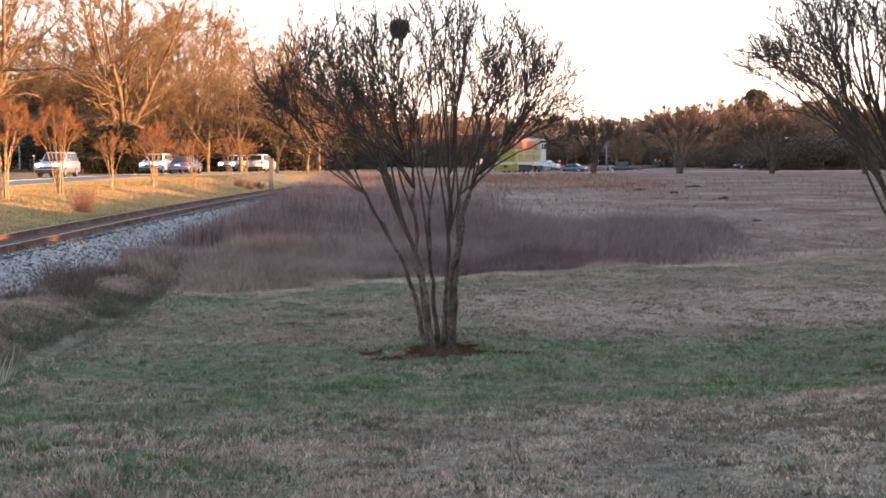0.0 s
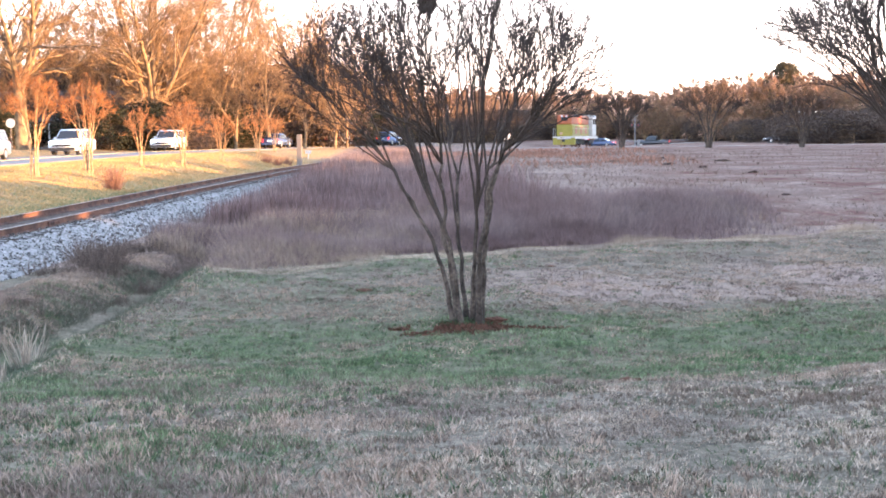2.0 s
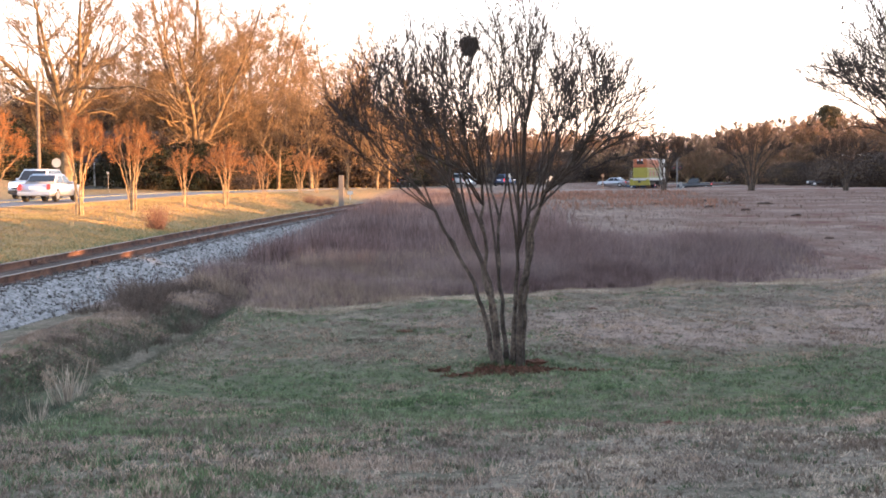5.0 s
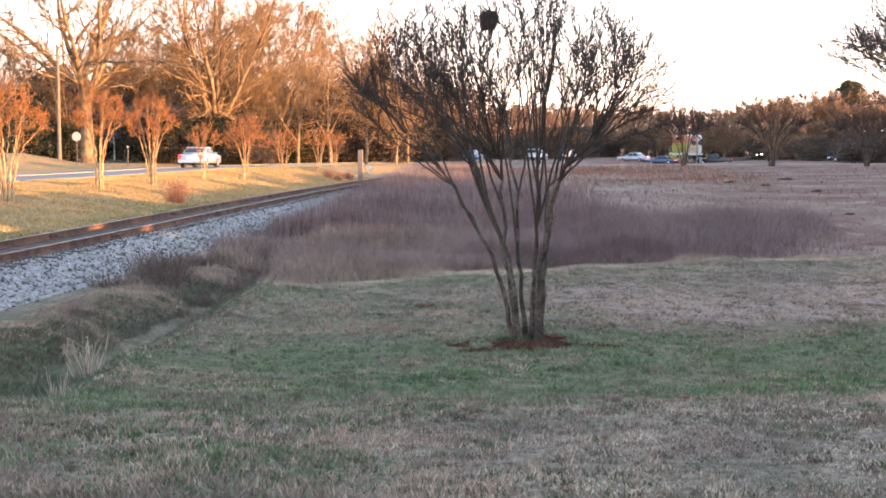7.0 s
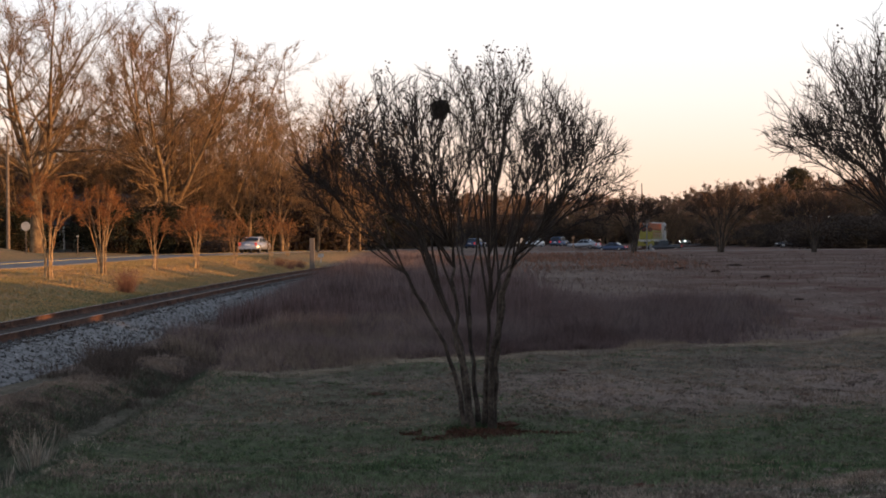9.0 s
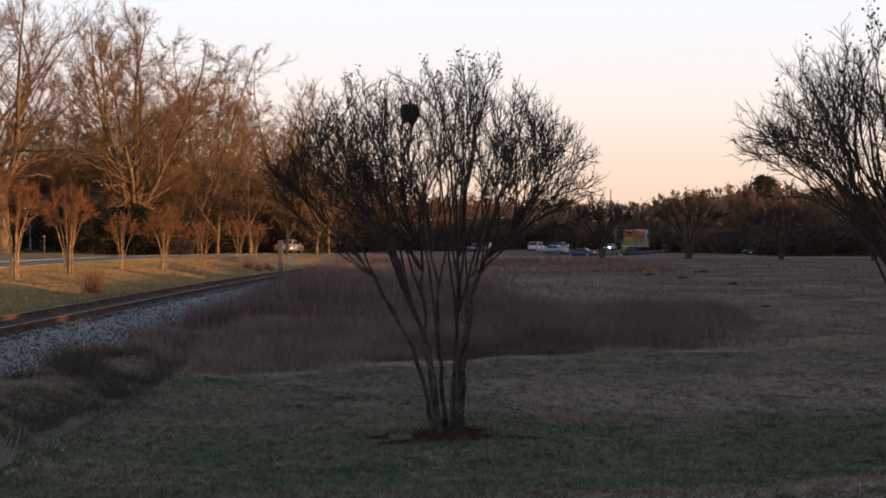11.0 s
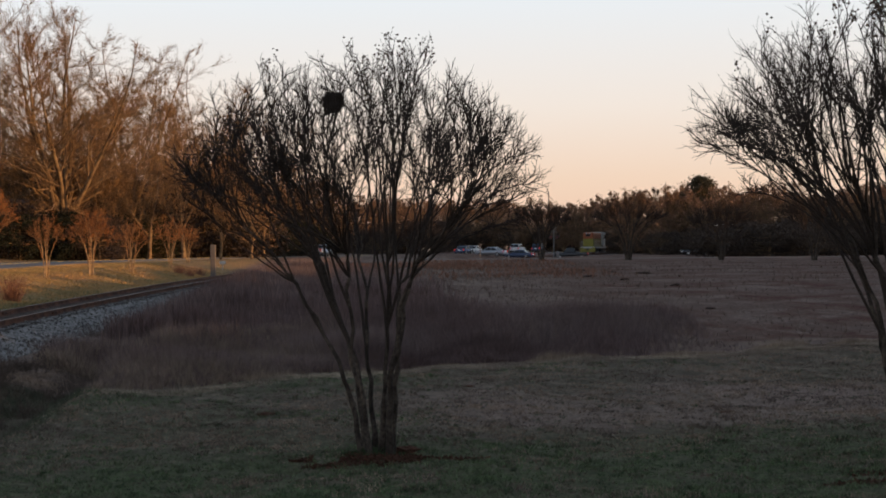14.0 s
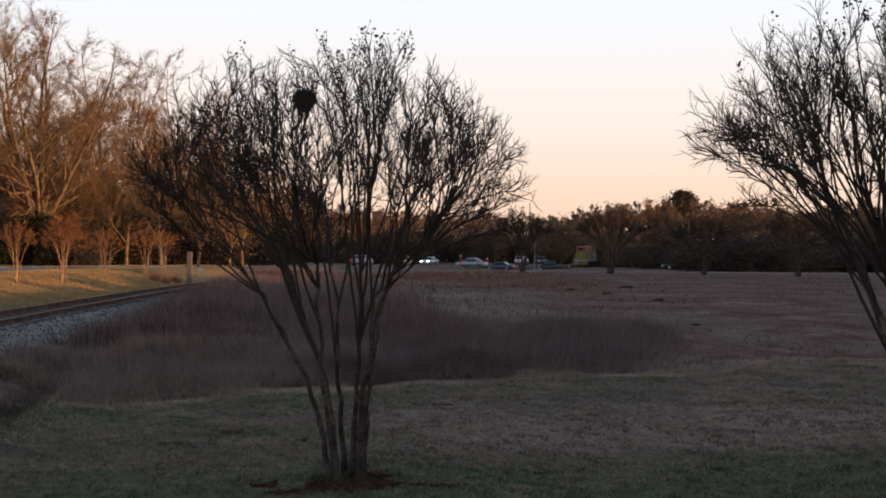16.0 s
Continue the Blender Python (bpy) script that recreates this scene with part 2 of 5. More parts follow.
def ground_material():
    """Soil under the grass: dormant tan, green patches, brown field, red soil, by broad noise and by the lie of the land."""
    m = bpy.data.materials.new("grassy_ground")
    m.use_nodes = True
    n, l = m.node_tree.nodes, m.node_tree.links
    bsdf = n["Principled BSDF"]
    bsdf.inputs["Roughness"].default_value, bsdf.inputs["Specular IOR Level"].default_value = 0.95, 0.05
    where = n.new("ShaderNodeTexCoord")
    xyz = n.new("ShaderNodeSeparateXYZ")
    l.new(where.outputs["Object"], xyz.inputs[0])

    def noise_tex(scale, detail=4, rough=0.55):
        t = n.new("ShaderNodeTexNoise")
        t.inputs["Scale"].default_value, t.inputs["Detail"].default_value, t.inputs["Roughness"].default_value = scale, detail, rough
        l.new(where.outputs["Object"], t.inputs["Vector"])
        return t.outputs["Fac"]

    def span(value, a, b, c=0.0, d=1.0):
        r = n.new("ShaderNodeMapRange")
        for k, v in (("From Min", a), ("From Max", b), ("To Min", c), ("To Max", d)):
            r.inputs[k].default_value = v
        l.new(value, r.inputs["Value"])
        return r.outputs["Result"]

    def math2(op, a, b):
        k = n.new("ShaderNodeMath")
        k.operation = op
        for i, v in enumerate((a, b)):
            if isinstance(v, (int, float)):
                k.inputs[i].default_value = v
            else:
                l.new(v, k.inputs[i])
        return k.outputs[0]

    def blend(fac, a, b):
        k = n.new("ShaderNodeMix")
        k.data_type = "RGBA"
        l.new(fac, k.inputs["Factor"])
        for name, v in (("A", a), ("B", b)):
            if isinstance(v, tuple):
                k.inputs[name].default_value = (*v, 1)
            else:
                l.new(v, k.inputs[name])
        return k.outputs["Result"]

    big, mid, fine, speck = noise_tex(0.22, 3), noise_tex(1.1, 5, 0.65), noise_tex(11, 4, 0.7), noise_tex(55, 3, 0.7)
    # soil tones set low: the shade between blades is in the colour
    tan = blend(span(mid, 0.38, 0.62), (0.14, 0.11, 0.08), (0.075, 0.061, 0.044))
    pale = blend(span(mid, 0.35, 0.65), (0.155, 0.126, 0.096), (0.085, 0.07, 0.053))
    pale = blend(span(math2("ADD", xyz.outputs["X"], span(mid, 0.2, 0.8, -1.5, 1.5)), -3.0, 0.5), (0.105, 0.088, 0.064), pale)
    tan = blend(span(math2("ADD", xyz.outputs["Y"], span(mid, 0.2, 0.8, -2.5, 2.5)), 10.5, 14.0), pale, tan)
    green = blend(span(mid, 0.35, 0.65), (0.048, 0.066, 0.028), (0.075, 0.084, 0.044))
    # the green swale round the trees: about 15 to 24 m out, fading into the dormant lawn
    out = math2("ADD", math2("SUBTRACT", xyz.outputs["Y"], math2("MULTIPLY", xyz.outputs["X"], 0.1)), math2("ADD", span(big, 0.2, 0.8, -2.0, 2.0), span(mid, 0.25, 0.75, -1.5, 1.5)))
    swale = math2("MULTIPLY", math2("MULTIPLY", span(out, 11.9, 14.0), span(out, 22.3, 20.2)), span(xyz.outputs["X"], -5.0, 2.0, 0.4, 1.0))
    worn = math2("MULTIPLY", math2("MULTIPLY", span(out, 21.6, 23.0), span(out, 28.0, 26.0)), span(xyz.outputs["X"], -1.0, 2.0, 0.0, 0.85))
    tan = blend(worn, tan, (0.2, 0.142, 0.116))
    patches = span(math2("ADD", big, math2("MULTIPLY", mid, 0.45)), 0.62, 0.82)
    lawn = blend(math2("MINIMUM", math2("ADD", math2("MULTIPLY", swale, span(mid, 0.3, 0.6, 0.2, 0.8)), math2("MULTIPLY", patches, span(xyz.outputs["X"], -2.5, 1.0, 0.5, 0.15))), 1.0), tan, green)
    field = blend(span(noise_tex(0.5, 5, 0.7), 0.4, 0.6), (0.175, 0.128, 0.102), (0.112, 0.076, 0.06))
    edge = math2("ADD", math2("SUBTRACT", xyz.outputs["Y"], math2("MULTIPLY", xyz.outputs["X"], 0.52)), math2("MULTIPLY", mid, 0.8))
    base = blend(span(edge, 30.6, 31.6), lawn, field)
    # the mown verge between railway and road, its gold partly painted sunlight
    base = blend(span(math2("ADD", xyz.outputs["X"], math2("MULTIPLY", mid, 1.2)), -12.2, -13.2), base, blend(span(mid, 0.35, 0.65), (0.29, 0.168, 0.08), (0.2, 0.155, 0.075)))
    # red worked soil on the open field
    red = math2("MULTIPLY", span(noise_tex(0.16, 4, 0.6), 0.2, 0.42), math2("MULTIPLY", span(xyz.outputs["X"], 3.0, 8.0), span(xyz.outputs["Y"], 33.0, 40.0)))
    furrow = span(math2("SINE", math2("ADD", math2("MULTIPLY", xyz.outputs["Y"], 1.1), math2("MULTIPLY", noise_tex(0.25, 4, 0.6), 14.0)), 0.0), -0.6, 0.9, 0.35, 1.0)
    base = blend(math2("MULTIPLY", red, math2("MULTIPLY", furrow, span(noise_tex(0.9, 5, 0.7), 0.3, 0.55))), base, (0.082, 0.038, 0.028))
    value = n.new("ShaderNodeHueSaturation")
    l.new(base, value.inputs["Color"])
    l.new(math2("MULTIPLY", math2("MULTIPLY", span(fine, 0.3, 0.7, 0.4, 1.6), span(noise_tex(3.2, 5, 0.75), 0.35, 0.65, 0.85, 1.12)), span(speck, 0.3, 0.7, 0.55, 1.45)), value.inputs["Value"])
    l.new(value.outputs["Color"], bsdf.inputs["Base Color"])
    b = n.new("ShaderNodeBump")
    b.inputs["Strength"].default_value, b.inputs["Distance"].default_value = 0.35, 0.03
    l.new(math2("ADD", fine, math2("MULTIPLY", speck, 0.4)), b.inputs["Height"])
    l.new(b.outputs["Normal"], bsdf.inputs["Normal"])
    return m


GROUND = ground_material()


# ------------------------------------------------------------ builders
def mesh_object(name, verts, faces, mats, parent=None, label="", smooth=False, indices=None):
    """One mesh object from arrays; faces all with the same number of corners."""
    verts, faces = np.asarray(verts, dtype=np.float32), np.asarray(faces, dtype=np.int32)
    me = bpy.data.meshes.new(name)
    k = faces.shape[1]
    me.vertices.add(len(verts))
    me.vertices.foreach_set("co", verts.ravel())
    me.loops.add(faces.size)
    me.loops.foreach_set("vertex_index", faces.ravel())
    me.polygons.add(len(faces))
    me.polygons.foreach_set("loop_start", np.arange(len(faces), dtype=np.int32) * k)
    me.polygons.foreach_set("loop_total", np.full(len(faces), k, dtype=np.int32))
    me.polygons.foreach_set("use_smooth", np.full(len(faces), smooth))
    for m in (mats if isinstance(mats, (list, tuple)) else [mats]):
        me.materials.append(m)
    if indices is not None:
        me.polygons.foreach_set("material_index", np.asarray(indices, dtype=np.int32))
    me.update(calc_edges=True)
    me.validate()
    ob = new(name, me)
    if parent:
        ob.parent = parent
    if label:
        ob["label"] = label
    return ob


def part(name, bm, mat, parent=None, label="", smooth=False):
    """Links a bmesh as one mesh object under a thing or a part."""
    me = bpy.data.meshes.new(name)
    for f in bm.faces:
        f.smooth = smooth
    bm.to_mesh(me)
    bm.free()
    me.materials.append(mat)
    ob = new(name, me)
    if parent:
        ob.parent = parent
    if label:
        ob["label"] = label
    return ob


def box(bm, size, at=(0, 0, 0), turn=0.0, bevel=0.0, tilt=0.0):
    made = bmesh.ops.create_cube(bm, size=1.0, matrix=pose(*at, 0, tilt, turn) @ Matrix.Diagonal((*size, 1)))
    if bevel:
        edges = list({e for v in made["verts"] for e in v.link_edges})
        bmesh.ops.bevel(bm, geom=edges, offset=bevel, segments=2, profile=0.5, affect="EDGES")
    return bm


def rod(bm, radius, length, at=(0, 0, 0), rot=(0, 0, 0), sides=12, top=None):
    bmesh.ops.create_cone(bm, cap_ends=True, segments=sides, radius1=radius, radius2=radius if top is None else top, depth=length, matrix=pose(*at, *rot))
    return bm


def prism(bm, outline, axis, a, b):
    """Extrudes an outline of (u, v) pairs along an axis from a to b: axis 'x' takes (y, z), 'y' takes (x, z), 'z' takes (x, y)."""
    put = {"x": lambda u, v, w: (w, u, v), "y": lambda u, v, w: (u, w, v), "z": lambda u, v, w: (u, v, w)}[axis]
    rings = [[bm.verts.new(put(u, v, w)) for u, v in outline] for w in (a, b)]
    n = len(outline)
    bm.faces.new(rings[0])
    bm.faces.new(list(reversed(rings[1])))
    for i in range(n):
        bm.faces.new((rings[0][i], rings[1][i], rings[1][(i + 1) % n], rings[0][(i + 1) % n]))
    bmesh.ops.recalc_face_normals(bm, faces=bm.faces)
    return bm


def thing(name, at, label, category, group="", kind="", turn=0.0):
    ob = new(name)
    ob.matrix_world = pose(*at, 0, 0, turn)
    ob.empty_display_size = 0.2
    return tagged(ob, label, category, group, kind)


class Tubes:
    """Collects tapered tubes (branches) into one mesh."""

    def __init__(self, sides):
        self.sides, self.v, self.f, self.count = sides, [], [], 0
        a = np.arange(sides) * 2 * math.pi / sides
        self.c, self.s = np.cos(a)[:, None], np.sin(a)[:, None]

    def add(self, pts, radii):
        pts = np.asarray(pts)
        n, k = len(pts), self.sides
        d = np.empty_like(pts)
        d[1:-1], d[0], d[-1] = pts[2:] - pts[:-2], pts[1] - pts[0], pts[-1] - pts[-2]
        d /= np.linalg.norm(d, axis=1, keepdims=True) + 1e-9
        ref = np.array((0.0, 0.0, 1.0)) if abs(d[0][2]) < 0.8 else np.array((1.0, 0.0, 0.0))
        u = np.cross(d, ref)
        u /= np.linalg.norm(u, axis=1, keepdims=True) + 1e-9
        w = np.cross(d, u)
        rings = pts[:, None, :] + np.asarray(radii)[:, None, None] * (self.c[None] * u[:, None, :] + self.s[None] * w[:, None, :])
        i = np.arange(n - 1)[:, None] * k
        j = np.arange(k)[None, :]
        j2 = (j + 1) % k
        self.f.append(np.stack([i + j, i + k + j, i + k + j2, i + j2], -1).reshape(-1, 4) + self.count)
        self.v.append(rings.reshape(-1, 3))
        self.count += n * k

    def done(self, name, mat, parent, label=""):
        return mesh_object(name, np.concatenate(self.v), np.concatenate(self.f), mat, parent, label, smooth=True)


# ------------------------------------------------------------ the lie of the land
def step(v, a, b):
    s = np.clip((v - a) / (b - a), 0, 1)
    return s * s * (3 - 2 * s)


TRACK_Y = np.array([-120.0, 20, 60, 90, 110, 130, 150, 184, 226, 268, 330, 420, 600])
TRACK_X = np.array([-10.4, -11.0, -11.85, -11.3, -10.1, -7.4, -2.0, 9.8, 20.6, 32.0, 50.0, 79.0, 146.0])


def smooth_line(y, ys, xs):
    y = np.asarray(y, dtype=float)
    return sum(np.interp(y + o, ys, xs) for o in (-14, -7, 0, 7, 14)) / 5


def track_x(y):
    return smooth_line(y, TRACK_Y, TRACK_X)


def track_z(y):
    """The top of the rails."""
    return smooth_line(y, [-120, 24, 60, 107, 184, 268, 600], [0.7, 0.80, 0.97, 1.25, 1.38, 1.62, 2.0])


ROAD_Y = [-120.0, 30, 62, 92, 120, 150, 180, 215, 262, 330, 420, 600]
ROAD_X = [-34.0, -28.0, -27.4, -26.9, -25.6, -22.0, -14.5, -2.0, 17.0, 43.0, 74.0, 138.0]


def road_x(y):
    return smooth_line(y, ROAD_Y, ROAD_X)


def road_z(y):
    return smooth_line(y, [-120, 30, 75, 98, 170, 226, 330, 600], [1.4, 1.6, 1.66, 1.93, 1.99, 1.82, 2.0, 2.4])


CROSS_X = [-12.0, 20, 60, 130, 300]
CROSS_YS = [131.0, 127, 124, 122, 122]


def cross_y(x):
    return np.interp(x, CROSS_X, CROSS_YS)


def lumps(x, y):
    return (0.05 * np.sin(x * 0.9 + 1.3 * np.sin(y * 0.5)) * np.sin(y * 0.75 + 0.7) + 0.025 * np.sin(x * 2.3 + y * 1.1) * np.sin(y * 2.0 - x * 0.6))


def ditch_x(y):
    """The middle of the ditch."""
    return np.interp(y, [8, 14, 18, 22, 28, 40], [-4.9, -5.45, -6.05, -6.15, -6.05, -6.4])


def land(x, y):
    """Height of the ground."""
    x, y = np.asarray(x, dtype=float), np.asarray(y, dtype=float)
    yy = y - x * (0.10 + 0.42 * step(y, 21, 30) * (1 - step(y, 40, 60)))
    bank = smooth_line_narrow(yy, [-200, -5, 6.5, 9, 11.5, 13.5, 16, 20, 25, 29, 31, 33, 36, 40, 45, 60, 95, 130, 180, 300, 1500],
                              [1.6, 1.1, 1.0, 0.86, 0.62, 0.34, 0.09, 0.0, 0.08, 0.22, 0.24, 0.12, 0.25, 0.55, 0.85, 1.32, 1.93, 1.82, 1.45, 1.6, 3.0])
    # to the right the bank reaches further out
    bank = bank + 0.25 * step(x, 2.0, 7.0) * step(y, 8, 12) * (1 - step(y, 12, 16))
    xt, zt = track_x(y), track_z(y)
    off = x - xt
    strip = zt - 0.52                                    # flat strip beside the ballast
    near = 1 - step(y, 40, 56)
    # between ditch and track
    w = step(off, 5.2, 3.6)
    right = bank * (1 - w) + strip * w
    d = x - ditch_x(y)
    right = right - near * (0.26 * np.exp(-(d / np.where(d > 0, 0.4, 0.55)) ** 2) - 0.04 * np.exp(-((d - 0.7) / 0.35) ** 2)) * step(y, 2, 10)
    # left of the track: verge rising to the road, then level
    rise = np.interp(y, [30, 47, 58, 66, 90], [0.84, 0.84, 0.8, 0.98, 1.05])
    xr, zr = road_x(y), road_z(y)
    verge = zt - 0.45 + rise * np.clip((-off - 1.6) / 5.6, 0, 1) ** 1.15
    t = step(x, xr + 7, xr + 3.8)
    left = verge * (1 - t) + (zr - 0.06) * t
    left = left + 0.25 * step(-(x - xr), 6, 14)
    v = step(off, -1.5, 1.5)
    z = left * (1 - v) + right * v
    # under the ballast
    bed = np.exp(-(off / 2.2) ** 4)
    z = z * (1 - bed) + np.minimum(z, zt - 0.62) * bed
    cz = 1.80
    c = np.exp(-((y - cross_y(x)) / 5.0) ** 4) * step(x, -12, 4)
    z = z * (1 - c) + (cz - 0.06) * c
    # the mown mound by the road, and the ground far off
    z = z + 1.0 * np.exp(-(((x + 41.5) / 4.2) ** 2 + ((y - 106) / 5.0) ** 2))
    return z + lumps(x, y) * step(np.abs(off), 2.2, 4.0) * (1 - 0.6 * step(y, 40, 80))


def smooth_line_narrow(v, xs, zs):
    return sum(np.interp(v + o, xs, zs) for o in (-1.2, -0.6, 0, 0.6, 1.2)) / 5


def ground_z(x, y):
    return float(land(np.array([x]), np.array([y]))[0])


def build_ground():
    ux = np.linspace(-1, 1, 230)
    xs = 9.0 * np.sinh(ux * 5.0) / math.sinh(5.0) * 78 + 0.0
    a = np.concatenate([np.linspace(-160, 0, 40)[:-1], np.linspace(0, 46, 200)[:-1], 46 + (np.linspace(0, 1, 130) ** 2.2) * 1400])
    gx, gy = np.meshgrid(xs, a)
    gz = land(gx, gy)
    nx, ny = len(xs), len(a)
    i = (np.arange(ny - 1)[:, None] * nx + np.arange(nx - 1)[None, :]).ravel()
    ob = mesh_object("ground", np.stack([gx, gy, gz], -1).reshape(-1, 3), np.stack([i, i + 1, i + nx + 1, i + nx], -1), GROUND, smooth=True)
    return tagged(ob, "dormant tan lawn with green swale, brown field and ditch", "ground", kind="structure")


def ribbon(name, ys, fx, fz, half, thick, mat, label, category, crown=0.0):
    """A road-like slab along a line."""
    ys = np.asarray(ys, dtype=float)
    cx, cz = fx(ys), fz(ys)
    dx, dy = np.gradient(cx), np.gradient(ys)
    ln = np.hypot(dx, dy)
    nx, ny = dy / ln, -dx / ln
    rows = []
    for o, h in ((-half, -thick), (-half, 0), (0, crown), (half, 0), (half, -thick)):
        rows.append(np.stack([cx + nx * o, ys + ny * o, cz + h], -1))
    v = np.stack(rows, 1).reshape(-1, 3)
    i = (np.arange(len(ys) - 1)[:, None] * 5 + np.arange(4)[None, :]).ravel()
    ob = mesh_object(name, v, np.stack([i, i + 1, i + 6, i + 5], -1), mat)
    return tagged(ob, label, category, kind="structure")


def build_roads():
    ys = np.linspace(-110, 560, 120)
    ribbon("road", ys, road_x, road_z, 3.6, 0.4, ASPHALT, "worn grey asphalt two-lane road", "road", 0.05)
    for o in (-0.12, 0.12):
        line = ribbon("road_line", ys, lambda y: road_x(y) + o, lambda y: road_z(y) + 0.062, 0.055, 0.01, ROAD_PAINT, "faded yellow centre line on the road", "road line")
    xs = np.linspace(-2, 290, 60)
    cy = cross_y(xs)
    v = np.concatenate([np.stack([xs, cy + o, np.full_like(xs, 1.8 + h)], -1)[:, None] for o, h in ((-3.4, -0.4), (-3.4, 0), (0, 0.04), (3.4, 0), (3.4, -0.4))], 1).reshape(-1, 3)
    i = (np.arange(len(xs) - 1)[:, None] * 5 + np.arange(4)[None, :]).ravel()
    tagged(mesh_object("cross_road", v, np.stack([i, i + 5, i + 6, i + 1], -1), ASPHALT), "grey asphalt side road behind the field", "road", kind="structure")


# ------------------------------------------------------------ railway
def along_track(s0, s1, pace):
    """Points along the track's middle at even steps, with the heading."""
    ys = np.linspace(-60, 420, 6000)
    xs = track_x(ys)
    s = np.concatenate([[0], np.cumsum(np.hypot(np.diff(xs), np.diff(ys)))])
    want = np.arange(s0, min(s1, s[-1]), pace)
    y = np.interp(want, s, ys)
    x = np.interp(want, s, xs)
    heading = np.arctan2(np.interp(want, s, np.gradient(xs, s)), np.interp(want, s, np.gradient(ys, s)))
    return x, y, track_z(y), heading


def build_track():
    rng = np.random.default_rng(5)
    x, y, z, h = along_track(0, 470, 2.0)
    nx, ny = np.cos(h), -np.sin(h)
    # ballast bed
    prof = [(-2.7, -0.62), (-2.0, -0.42), (-1.45, -0.2), (-0.9, -0.17), (0, -0.18), (0.9, -0.17), (1.4, -0.2), (2.0, -0.42), (2.9, -0.58), (3.2, -0.72)]
    k = len(prof)
    v = np.stack([np.stack([x + nx * o, y + ny * o, z + hh], -1) for o, hh in prof], 1).reshape(-1, 3)
    i = (np.arange(len(x) - 1)[:, None] * k + np.arange(k - 1)[None, :]).ravel()
    inner = np.tile(np.array([0, 0, 0, 1, 1, 0, 0, 0, 0]), len(x) - 1)
    tagged(mesh_object("ballast_bed", v, np.stack([i, i + 1, i + k + 1, i + k], -1), [GRAVEL, DIRT], smooth=True, indices=inner),
           "grey crushed stone ballast bed under the track", "ballast", kind="structure")
    # loose stones: small tetrahedra, the shoulder that faces the lawn densest
    n = 28000
    sx, sy, sz, sh = along_track(50, 190, 0.05)
    pick = (rng.random(n) ** 1.7 * (len(sx) - 1)).astype(int)
    o = rng.uniform(-2.4, 3.0, n)
    o[: n // 2] = rng.uniform(0.8, 3.05, n // 2)
    o = np.where(np.abs(o) < 0.7, o + 1.55, o)
    zz = np.interp(o, [p[0] for p in prof], [p[1] for p in prof])
    c = np.stack([sx[pick] + np.cos(sh[pick]) * o, sy[pick] - np.sin(sh[pick]) * o, sz[pick] + zz + 0.005], -1)
    size = rng.uniform(0.025, 0.06, n)
    tet = rng.normal(size=(n, 4, 3))
    tet /= np.linalg.norm(tet, axis=2, keepdims=True)
    vv = c[:, None, :] + tet * size[:, None, None]
    f = (np.arange(n)[:, None, None] * 4 + np.array([[0, 1, 2], [0, 3, 1], [0, 2, 3], [1, 3, 2]])[None]).reshape(-1, 3)
    tagged(mesh_object("ballast_stones", vv.reshape(-1, 3), f, GRAVEL), "loose grey crushed ballast stones along the track", "ballast stones", kind="stuff")
    # rails: head, web and foot
    track = thing("railway_track", (0, 0, 0), "rusty steel rails on dark wooden sleepers in grey ballast", "railway track", kind="structure")
    out = [(-0.07, -0.172), (0.07, -0.172), (0.07, -0.155), (0.012, -0.135), (0.012, -0.045), (0.036, -0.035), (0.036, -0.006), (0.028, 0.0), (-0.028, 0.0), (-0.036, -0.006), (-0.036, -0.035), (-0.012, -0.045), (-0.012, -0.135), (-0.07, -0.155)]
    m = len(out)
    for side in (-0.7525, 0.7525):
        v = np.stack([np.stack([x + nx * (side + u), y + ny * (side + u), z + w], -1) for u, w in out], 1).reshape(-1, 3)
        i = (np.arange(len(x) - 1)[:, None] * m).repeat(m, 1)
        j = np.arange(m)[None, :]
        f = np.stack([i + j, i + m + j, i + m + (j + 1) % m, i + (j + 1) % m], -1).reshape(-1, 4)
        head = np.tile((np.arange(m) == 7).astype(int), len(x) - 1)
        mesh_object("rail", v, f, [RAIL, RAIL_TOP], track, "rusty steel rail with worn bright head", indices=head)
    # sleepers
    bm = bmesh.new()
    box(bm, (2.55, 0.22, 0.17), bevel=0.012)
    first = part("sleeper", bm, SLEEPER, track)
    px, py, pz, ph = along_track(62, 62 + 0.56 * 280, 0.56)
    for q in range(len(px)):
        ob = first if q == 0 else new("sleeper", first.data)
        ob.parent = track
        ob.matrix_basis = pose(px[q] + rng.uniform(-.05, .05), py[q], pz[q] - 0.262, rng.uniform(-1, 1), rng.uniform(-0.6, 0.6), -math.degrees(ph[q]) + rng.uniform(-1.5, 1.5))
    # joint bars on the near rail
    bm = bmesh.new()
    box(bm, (0.05, 0.9, 0.09), bevel=0.01)
    for yy in (-0.3, -0.1, 0.1, 0.3):
        rod(bm, 0.018, 0.09, (0, yy, 0), (0, 90, 0), 8)
    bar = part("joint_bar", bm, RAIL, track)
    qx, qy, qz, qh = along_track(70, 160, 11.9)
    for q in range(len(qx)):
        for side in (-0.7525 + 0.035, 0.7525 + 0.035):
            ob = bar if q == 0 and side < 0 else new("joint_bar", bar.data)
            ob.parent = track
            ob.matrix_basis = pose(qx[q] + math.cos(qh[q]) * side, qy[q] - math.sin(qh[q]) * side, qz[q] - 0.09, 0, 0, -math.degrees(qh[q]))


# ------------------------------------------------------------ trees
def unit(v):
    return v / (np.linalg.norm(v) + 1e-9)


